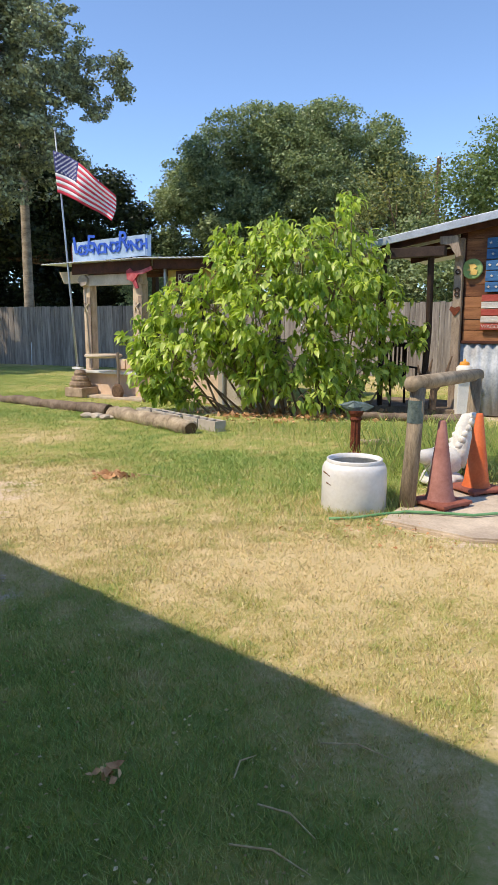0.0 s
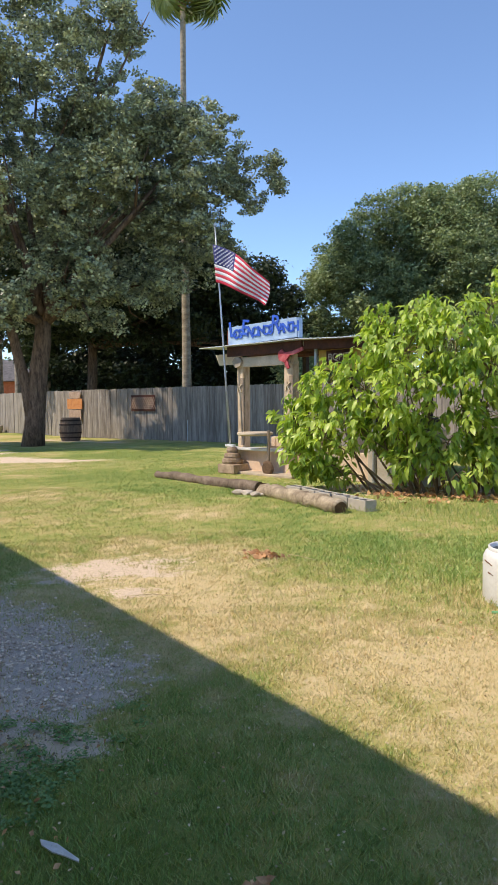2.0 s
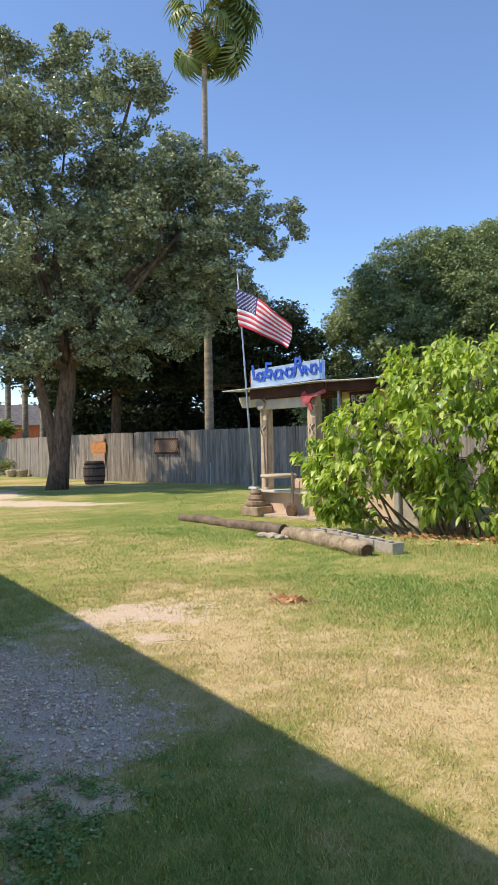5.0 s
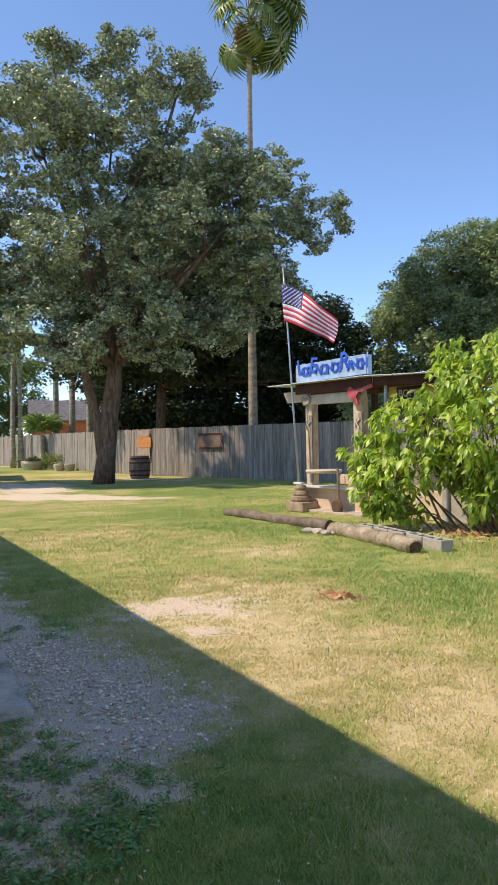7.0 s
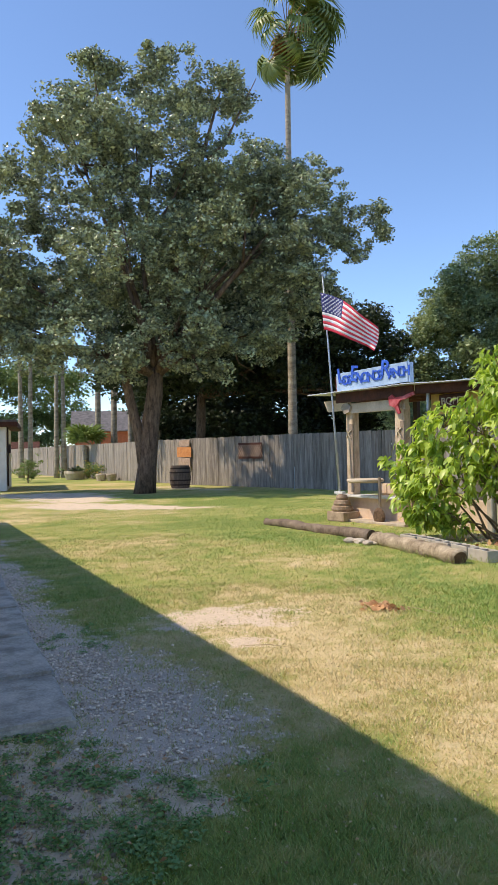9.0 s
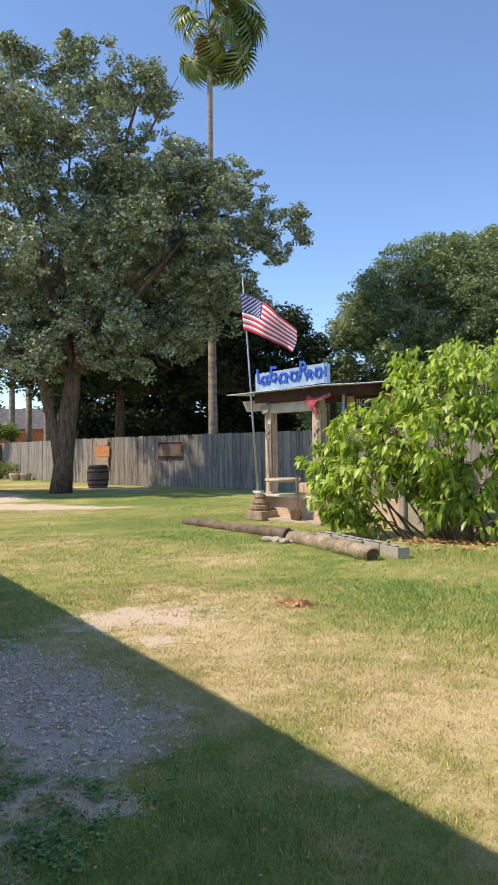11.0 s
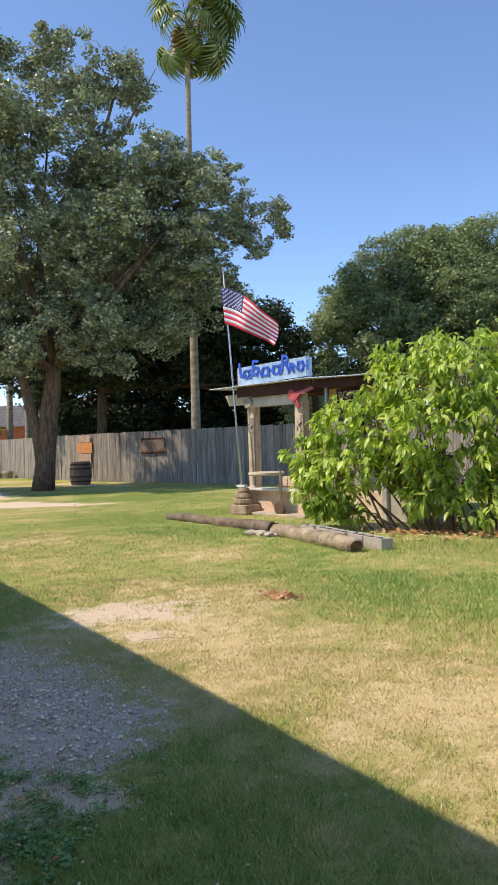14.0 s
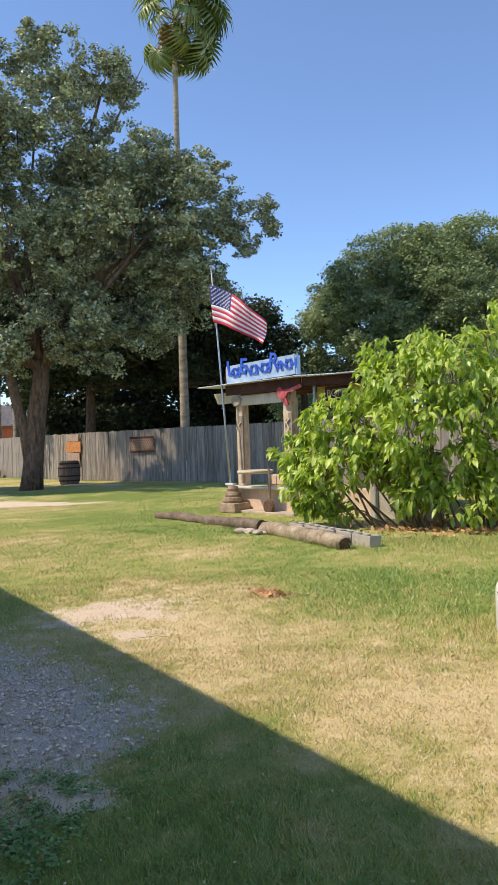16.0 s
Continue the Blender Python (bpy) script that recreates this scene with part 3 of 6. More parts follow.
def build_gravel():
    rng = np.random.default_rng(8)
    x, y = rng.uniform(-7.0, -1.3, 120000), rng.uniform(2.4, 7.4, 120000)
    k = rng.uniform(0, 1, len(x)) < np.clip((gravel_at(x, y) - 0.35) * 1.6, 0, 1) * np.clip(0.7 + 1.3 * ripple(x * 2.2, y * 2.2), 0.05, 1) * np.where(np.hypot(x, y) < 5.5, 1, 0.5)
    pebbles("gravel", x[k], y[k], 0.0064, M["gravel"], "loose grey gravel along a path", "gravel")

    x, y = rng.normal(-2.2, 0.7, 4200), rng.normal(2.2, 0.55, 4200)
    k = (dirt_at(x, y) > 0.4) & (gravel_at(x, y) < 0.5)
    pebbles("pebbles", x[k], y[k], 0.006, M["pebble"], "small stones and crumbs on bare earth", "pebbles")


build_gravel()


# ---- foliage ----
def leaf_cloud(rng, centers, spread, per, size, flat=0.6):
    """Small folded leaves scattered in clumps: vertices and faces."""
    n = len(centers) * per
    b = rng.normal(0, 1, (n, 3))
    b *= (rng.uniform(0, 1, n) ** 0.45 / np.linalg.norm(b, axis=1))[:, None]
    c = np.repeat(centers, per, 0) + b * 1.75 * np.repeat(spread, per)[:, None] * np.array([1, 1, 0.6])
    d = rng.normal(0, 1, (n, 3)) + b * 0.2
    d[:, 2] *= flat
    d /= np.linalg.norm(d, axis=1, keepdims=True)
    up = 0.5 * rng.normal(0, 1, (n, 3)) + 1.1 * b + np.array([0, 0, 0.45])
    s = np.cross(d, up)
    s /= np.linalg.norm(s, axis=1, keepdims=True)
    l = size * rng.uniform(0.6, 1.4, (n, 1))
    w = l * 0.3
    fold = np.cross(s, d) * w * 0.35
    v = np.stack([c - d * l * 0.5, c - s * w + fold, c + d * l * 0.5, c + s * w + fold], 1)
    return v.reshape(-1, 3), np.arange(4 * n).reshape(-1, 4)


def crown_points(rng, lobes, count, inner=0.55):
    """Clump places in a crown of overlapping lobes (x, y, z, radius, height factor)."""
    lobes = np.asarray(lobes, float)
    subs = []
    for x, y, z, r, hf in lobes:
        subs.append((x, y, z, r * 0.8, hf))
        for _ in range(12):
            v = rng.normal(0, 1, 3)
            v /= np.linalg.norm(v)
            q = rng.uniform(0.28, 0.5) * r
            subs.append((x + v[0] * (r - q * 0.75), y + v[1] * (r - q * 0.75), z + v[2] * hf * (r - q * 0.75), q, 0.8))
    subs = np.array(subs)
    wts = np.minimum(subs[:, 3], 1.3) ** 2
    k = rng.choice(len(subs), count, p=wts / wts.sum())
    v = rng.normal(0, 1, (count, 3))
    v[:, 2] += 0.25
    v /= np.linalg.norm(v, axis=1, keepdims=True)
    v *= (rng.uniform(inner ** 3, 1, count) ** (1 / 3))[:, None]
    v[:, 2] *= subs[k, 4]
    return subs[k, :3] + v * subs[k, 3:4]


def limbs(bm, rng, root, trunk_top, r0, r1, targets, n=8, sub=True):
    """A tapered trunk and forked limbs to the lobes of the crown."""
    root, top = Vector(root), Vector(trunk_top)
    pts = [root.lerp(top, t) + Vector((rng.normal(0, 0.04), rng.normal(0, 0.04), 0)) * (r0 * 2) * (0 < t < 1) for t in np.linspace(0, 1, 6)]
    tube(bm, pts, [r0 * 1.25, r0 * 1.06, r0, r0 * 0.95, r0 * 0.92, r1], n, wob=0.06, rng=random)
    for t in targets:
        t = Vector(t)
        mid = top.lerp(t, 0.45) + Vector((rng.normal(0, 0.4), rng.normal(0, 0.4), rng.normal(0.3, 0.3)))
        r = r1 * rng.uniform(0.35, 0.6)
        tube(bm, [top - Vector((0, 0, r1)), top.lerp(mid, 0.5), mid, mid.lerp(t, 0.55), t], [r * 1.3, r, r * 0.75, r * 0.5, r * 0.2], 6)
        if sub:
            for _ in range(3):
                q = t + Vector(rng.normal(0, 1, 3)) * 0.7
                tube(bm, [mid.lerp(t, rng.uniform(0.1, 0.7)), mid.lerp(q, 0.6), q], [r * 0.45, r * 0.3, r * 0.08], 5)


def tree(name, label, root, trunk_top, r0, lobes, clumps, per, size, spread, leaf, seed, inner=0.55, limb_count=10, fork=False):
    rng = np.random.default_rng(seed)
    ob = thing(name, label, "tree", root)
    o = np.array(root)
    bm = bmesh.new()
    lob = np.asarray(lobes, float)
    pick = rng.permutation(len(lob))[:limb_count]
    limbs(bm, rng, (0, 0, -0.05), np.array(trunk_top) - o, r0, r0 * 0.8, lob[pick, :3] - o)
    if fork:
        tube(bm, [(0.05, 0, 0.9), (-0.08, -0.06, 2.0), (-0.32, -0.18, 3.1), (-0.58, -0.35, 4.5), (-1.4, -0.8, 6.4)], [0.28, 0.25, 0.2, 0.17, 0.1], 10, wob=0.06, rng=random)
    part("trunk", bm, M["bark"], ob, smooth=True)
    c = crown_points(rng, lob, clumps, inner) - o
    v, f = leaf_cloud(rng, c, np.full(len(c), spread) * rng.uniform(0.6, 1.4, len(c)), per, size)
    crown = new("crown", np_mesh("crown", v, f, leaf))
    crown.parent = ob
    crown["kind"] = "stuff"
    return ob


def seen_from(yaw_deg, dist, right, z):
    """A place right of the line that leaves the lawn's edge at that bearing."""
    a = radians(yaw_deg)
    return (-math.sin(a) * dist + math.cos(a) * right, math.cos(a) * dist + math.sin(a) * right, z)


def lobe_set(yaw_deg, dist, rows):
    return [(*seen_from(yaw_deg, dist + dd, x, z), r, hf) for x, z, r, hf, dd in rows]


def build_trees():
    oak = lobe_set(32, 27.1, [
        (1.4, 16.2, 1.7, 1.0, 0), (3.4, 16.4, 1.4, 0.9, 0.5), (-1.6, 16.2, 1.2, 1.0, 0), (-2.8, 14.6, 1.2, 1.0, -0.5), (0.6, 13.6, 2.9, 0.9, 0),
        (-2.2, 12.4, 2.9, 0.9, -1.0), (3.8, 12.8, 2.8, 0.9, 0.6), (6.4, 11.6, 2.5, 0.9, 0.5), (9.1, 10.8, 1.5, 0.9, 0.5), (-5.0, 11.4, 2.0, 1.0, 0),
        (-4.2, 8.2, 2.7, 0.9, -0.5), (-0.5, 8.8, 3.2, 0.85, -1.2), (3.4, 9.0, 3.3, 0.85, -0.6), (6.6, 8.4, 2.5, 0.85, 0.5), (-2.6, 5.9, 1.7, 0.8, -1.6),
        (1.6, 6.3, 1.8, 0.8, -1.5), (-5.4, 6.6, 1.7, 0.9, 0), (4.6, 6.4, 1.6, 0.8, 0.5), (2.2, 11, 3.0, 1, 2.5), (-1.5, 10.5, 3.0, 1, 2.5), (-1.2, 5.0, 1.3, 0.7, -2.0), (2.6, 5.4, 1.6, 0.7, -1.0), (5.2, 10.4, 2.6, 0.9, -0.5), (-3.8, 5.3, 1.3, 0.8, -1), (0.4, 5.6, 1.4, 0.7, 1.5)])
    tree("oak_tree", "large live oak with small grey-green leaves and a forked trunk", (-14.35, 23.05, 0), (-13.85, 23.25, 4.9), 0.36, oak, 3700, 66, 0.135, 0.2, M["oak_leaf"], 1, 0.72, 16, True)
    left = lobe_set(43, 30, [(-2.5, 12.6, 2.0, 1.2, 0), (-1.5, 9.8, 2.2, 1, 0), (-3.5, 8.4, 2.8, 1, 0), (-2.5, 6.2, 1.8, 0.9, 0), (-5, 11, 2.6, 1.1, 0)])
    tree("oak_tree", "live oak with small grey-green leaves beyond the lawn", seen_from(46, 31, -5.5, 0), seen_from(46, 31, -5.0, 4.5), 0.3, left, 1000, 50, 0.15, 0.27, M["oak_leaf"], 2, 0.75, 5)
    # the gloom of these next two crowns is put into their leaf colour
    back = lobe_set(20, 37, [
        (-6.5, 9.6, 3.0, 0.9, 0), (-3.0, 10.2, 3.2, 0.9, 0), (0.2, 9.2, 2.6, 0.9, 0), (2.6, 8.2, 1.8, 1.0, 0), (-9, 9, 3, 0.9, 0), (-5, 11.5, 3.2, 0.8, 2), (-1, 10.6, 2.6, 0.9, 2),
        (0.5, 6.4, 2.2, 0.9, 1), (3.2, 6.0, 1.7, 0.9, 1), (-8, 6.2, 2.6, 0.8, 0), (-4.5, 6.6, 2.6, 0.8, 0), (-1.5, 6.2, 2.4, 0.8, 0), (4.2, 4.4, 1.6, 0.9, 1), (5.6, 7.2, 1.7, 0.9, 1), (6.8, 5.0, 1.8, 0.9, 1), (4.2, 8.2, 1.8, 0.9, 1), (8.2, 4.0, 1.7, 0.9, 1)])
    tree("shade_tree", "dense oak behind the wooden fence, leaf colour darkened for shade", seen_from(20, 39, -5, 0), seen_from(20, 39, -4.8, 5), 0.3, back, 3200, 40, 0.21, 0.36, M["shade_toned_leaf"], 3, 0.55, 8)
    low = lobe_set(20, 43, [(-7, 4.2, 2.9, 1.1, 0), (-3.5, 4, 2.8, 1.1, 1), (0, 4, 2.8, 1.1, 0), (3, 3.8, 2.4, 1.1, 1), (5.8, 3.8, 2.5, 1.1, 0), (8.4, 3.7, 2.5, 1.1, 0), (11, 3.6, 2.5, 1.1, 0), (-5.2, 2.2, 2.0, 1.0, -1), (-2, 2.2, 2.0, 1.0, -1), (1.4, 2.2, 2.0, 1.0, -1), (4.4, 2.2, 2.0, 1.0, -1), (-8, 8, 2.8, 1, 2), (-4, 8, 2.8, 1, 2), (0, 7.5, 2.6, 1, 2)])
    tree("shade_tree", "dense thicket of trees behind the fence, shade put in its leaf colour", seen_from(20, 45, -4, 0), seen_from(20, 45, -4, 3), 0.25, low, 4200, 44, 0.25, 0.45, M["shade_toned_leaf"], 4, 0.2, 6)
    mid = lobe_set(-0.5, 38, [
        (0.4, 11.6, 2.4, 0.8, 0), (2.9, 11.8, 2.2, 0.8, 0), (-3.0, 10.2, 2.5, 0.9, 0), (-1.4, 11.0, 2.3, 0.9, 0), (-4.6, 9.0, 1.9, 0.9, 0.5), (4.9, 10.6, 2.2, 0.9, 0), (6.4, 9.2, 2.0, 0.9, 0), (7.4, 6.6, 1.8, 0.9, 0), (0.6, 8.6, 3.2, 0.9, -1), (1.2, 7.6, 2.6, 0.9, -1.5), (-0.8, 6.6, 2.4, 0.9, -1.5), (0.6, 10.8, 2.6, 0.8, 0), (-2.6, 7.6, 2.8, 0.9, -0.5), (3.6, 7.6, 2.8, 0.9, -0.5), (-4.6, 7.2, 2.6, 0.9, 0),
        (6.0, 7.4, 2.2, 0.9, 0), (-2.2, 5.6, 2.8, 0.8, -1), (2.8, 5.8, 3.0, 0.8, -1), (-6.2, 5.0, 1.9, 0.9, 0), (6.2, 5, 2.2, 0.8, 0)])
    tree("shade_tree", "broad green shade tree behind the fence", (0.6, 38.5, 0), (0.7, 38.3, 4.5), 0.35, mid, 5600, 50, 0.15, 0.28, M["far_leaf"], 5, 0.6, 12)
    thin = lobe_set(-11, 33, [(-1.0, 7.6, 1.8, 0.9, 0), (0.8, 7.9, 1.6, 0.9, 0), (-2.3, 6.2, 1.5, 0.8, 0), (1.4, 5.9, 1.6, 0.8, 0), (0, 4.4, 1.8, 0.8, 0)])
    tree("thin_tree", "sparse yellowing tree with bare twigs behind the shed", seen_from(-11, 33.5, 0, 0), seen_from(-11, 33.5, 0.2, 3.5), 0.16, thin, 190, 22, 0.14, 0.5, M["yellow_leaf"], 6, 0.4, 5)
    rt = lobe_set(-18, 31, [(0.6, 8.8, 2.0, 1, 0), (-0.9, 7.4, 1.8, 1, 0), (2.2, 8.0, 2.2, 1, 0), (0.6, 6.0, 2.1, 1, 0), (3.4, 6.2, 2.0, 1, 0), (-1.0, 5.0, 1.5, 1, 0)])
    tree("shade_tree", "light green tree rising behind the shed", seen_from(-18, 31, 1, 0), seen_from(-18, 31, 1, 4), 0.22, rt, 700, 36, 0.15, 0.42, M["bright_leaf"], 7, 0.5, 5)
    hedge = lobe_set(0, 30, [(-3.6, 2.6, 1.5, 1, 0), (-1.6, 2.8, 1.5, 1, 0), (0.6, 2.5, 1.4, 1, 0), (2.6, 2.6, 1.5, 1, -1), (4.6, 3.3, 1.6, 1, -2), (6.6, 3.3, 1.6, 1, -3), (5.6, 4.6, 1.4, 1, -1), (8.4, 3.4, 1.6, 1, -4), (-5.2, 3.0, 1.5, 1, 1), (3.4, 4.2, 1.3, 1, 0), (3.6, 2.0, 1.5, 1, -1), (5.4, 2.2, 1.5, 1, -2), (7.4, 2.2, 1.5, 1, -3), (1.6, 3.4, 1.4, 1, 0)])
    tree("hedge", "leafy undergrowth rising above the fence", (0.5, 30, 0), (0.6, 30, 1.2), 0.1, hedge, 1700, 44, 0.15, 0.32, M["far_leaf"], 8, 0.5, 5)
    far = lobe_set(41, 82, [(-8, 6.5, 5, 1, 0), (-4, 9, 5, 1, 0), (0.5, 9.5, 4.6, 1, 2), (4, 8.2, 4, 1, 3), (-12, 9, 5.5, 1, 0), (-7, 12, 4, 1, 0), (0, 4, 4, 1, 1), (-2, 3, 4, 0.8, -2), (8, 4.5, 3.2, 1, 4), (11.5, 4.2, 3.2, 1, 4), (15, 4.0, 3.2, 1, 4), (19, 4.4, 3.4, 1, 4)])
    tree("far_tree", "bright green feathery trees in the distance", seen_from(41, 83, -2, 0), seen_from(41, 83, -2, 3), 0.3, far, 2000, 40, 0.32, 0.62, M["bright_leaf"], 9, 0.5, 5)


build_trees()


def build_utility_pole():
    ob = thing("utility_pole", "plain brown wooden utility pole behind the shed", "pole", seen_from(-13.1, 36, 0, 0))
    part("shaft", tube(bmesh.new(), [(0, 0, -0.1), (0.02, 0, 9.7)], [0.15, 0.11], 10), M["bark"], ob)
    part("cap", lathe(bmesh.new(), ((0.0, 9.74), (0.1, 9.72), (0.12, 9.66), (0.1, 9.62)), 10, (0.02, 0, 0)), M["zinc"], ob)


build_utility_pole()


def fan_leaf(rng, m, radius, leaf_count=26, droop=0.5):
    """A fan palm leaf: folded blades from one point, split at the rim."""
    v, f = [], []
    for k in range(leaf_count):
        a = radians(-115 + 230 * k / (leaf_count - 1))
        d = Vector((math.sin(a), math.cos(a), 0))
        s = Vector((d.y, -d.x, 0)) * radius * 0.075
        r = radius * (0.85 + 0.15 * math.cos(a)) * rng.uniform(0.9, 1.05)
        lift = 0.03 * radius * (1 if k % 2 else -1)
        pts = [Vector((0, 0, 0)), d * r * 0.55 - s + Vector((0, 0, lift)), d * r * 0.55 + s + Vector((0, 0, -lift)),
               d * r * 0.82 + Vector((0, 0, -droop * r * 0.16)) - s * 0.6, d * r * 0.82 + Vector((0, 0, -droop * r * 0.16)) + s * 0.6,
               d * r * 0.98 + Vector((0, 0, -droop * r * 0.55))]
        b = len(v)
        v += [m @ p for p in pts]
        f += [(b, b + 1, b + 2), (b + 1, b + 3, b + 2), (b + 2, b + 3, b + 4), (b + 3, b + 5, b + 4)]
    return v, f


def palm(at, height, r, seed, crown=1.25, lean=(0, 0), sweep=0.0, label="tall fan palm with a bare grey trunk"):
    rng = np.random.default_rng(seed)
    ob = thing("fan_palm", label, "palm tree", at)
    bm = bmesh.new()
    top = Vector((lean[0], lean[1], height))
    tube(bm, [(lean[0] * t * t, lean[1] * t * t, height * t - 0.1) for t in np.linspace(0, 1, 14)], [r * (1.35 - 0.75 * t ** 0.6) for t in np.linspace(0, 1, 14)], 10, wob=0.05, rng=random)
    part("trunk", bm, M["palm_bark"], ob, smooth=True)
    v, f, sv = [], [], bmesh.new()
    for k in range(26):
        az, el = k * 137.5 + rng.uniform(-20, 20), -62 + 138 * k / 25 + rng.uniform(-8, 8)
        d = Vector((math.cos(radians(az)) * math.cos(radians(el)), math.sin(radians(az)) * math.cos(radians(el)), math.sin(radians(el)))) + Vector((sweep, 0, 0))
        d.normalize()
        l = crown * rng.uniform(0.85, 1.1)
        tip = top + d * l
        tube(sv, [top, top + d * l * 0.5 + Vector((0, 0, 0.06)), tip], [0.03, 0.022, 0.015], 4)
        q = d.to_track_quat("Y", "Z").to_matrix().to_4x4()
        a, b = fan_leaf(rng, Matrix.Translation(tip) @ q @ pose(0, 0, 0, -25, rng.uniform(-40, 40)), crown * rng.uniform(0.5, 0.76), droop=rng.uniform(1.0, 2.3), leaf_count=22)
        f += [tuple(i + len(v) for i in t) for t in b]
        v += [p[:] for p in a]
    part("leaf_stalks", sv, M["dry_frond"], ob)
    cr = new("crown", np_mesh("crown", v, f, M["frond"]))
    cr.parent = ob
    v, f = [], []
    for k in range(14):
        az = rng.uniform(0, 360)
        m = Matrix.Translation(top + Vector((0, 0, -0.35 - 0.9 * rng.uniform()))) @ pose(0, 0, 0, -78 + rng.uniform(-8, 8), 0, 0)
        a, b = fan_leaf(rng, Matrix.Translation(m.translation) @ pose(0, 0, 0, 0, 0, az) @ pose(0, 0, 0, -82), 1.0, 14, 0.2)
        f += [tuple(i + len(v) for i in t) for t in b]
        v += [p[:] for p in a]
    sk = new("dead_skirt", np_mesh("dead_skirt", v, f, M["dry_frond"]))
    sk.parent = ob
    sk["label"] = "hanging dry brown fronds"
    return ob


palm((-10.95, 31.2, 0), 22.2, 0.2, 21, 1.75, (0.05, 0.1), 0.4, "tall fan palm with ragged green crown behind the fence")
for k, (yaw, dist, h, r) in enumerate(((41.6, 52, 13, 0.17), (40.9, 52, 14, 0.17), (38.9, 50, 12, 0.16), (38.3, 50, 13, 0.16), (35.6, 49, 13, 0.22), (34.3, 47, 12, 0.22), (32.9, 46, 12.5, 0.2), (30.7, 42, 12, 0.2))):
    palm(seen_from(yaw, dist, 0, 0), h, r, 30 + k, 1.2, ((-0.2, 0.1), (0.3, 0), (0.1, 0.2))[k % 3])


# ---- fence ----
FENCE = [(14.0, 16.7), (-15.5, 29.3), (-36.0, 43.5), (-60.0, 60.0)]
FENCE_H = 2.27


def build_fence():
    rng = np.random.default_rng(14)
    ob = thing("wooden_fence", "weathered grey wooden board fence", "fence", (0, 0, 0), kind="structure")
    bw = 0.145
    bm = box(bmesh.new(), (bw - 0.003, 0.02, FENCE_H), (0, 0, FENCE_H / 2))
    for v in bm.verts:
        if v.co.z > 1:
            v.co.z -= 0.02 if abs(v.co.x) > 0.06 else 0
    me = bpy.data.meshes.new("board")
    bm.to_mesh(me)
    bm.free()
    me.materials.append(M["fence"])
    rest = bmesh.new()
    made = 0
    for (ax, ay), (bx, by) in zip(FENCE, FENCE[1:]):
        l = math.hypot(bx - ax, by - ay)
        turn = math.degrees(math.atan2(by - ay, bx - ax))
        ux, uy = (bx - ax) / l, (by - ay) / l
        for k in range(int(l / bw)):
            s = (k + 0.5) * bw
            x, y = ax + ux * s, ay + uy * s
            m = pose(x, y, rng.uniform(-0.015, 0.015), rng.uniform(-0.4, 0.4), rng.uniform(-0.4, 0.4), turn)
            if -17.5 < x < 6.5 and made < 300:
                share("board", me, m, ob)
                made += 1
            else:
                box(rest, (bw - 0.008, 0.02, FENCE_H), m @ Vector((0, 0, FENCE_H / 2)), (0, 0, turn))
        for s in np.arange(0, l, 2.4):
            part("post", boxed((0.1, 0.1, FENCE_H - 0.1), (ax + ux * s + uy * 0.09, ay + uy * s - ux * 0.09, FENCE_H / 2 - 0.05), (0, 0, turn), 0), M["fence"], ob)
        for z in (0.4, 1.15, 1.9):
            part("rail", boxed((l, 0.04, 0.09), (ax + ux * l / 2 + uy * 0.04, ay + uy * l / 2 - ux * 0.04, z), (0, 0, turn), 0), M["fence"], ob)
    far = part("far_boards", rest, M["fence"], ob)
    far["kind"] = "stuff"


# ---- the stall with the sign ----
ST = pose(-4.0, 14.75, 0, 0, 0, math.degrees(math.atan2(-0.89, 1.48)))   # x along the counter, y into the stall


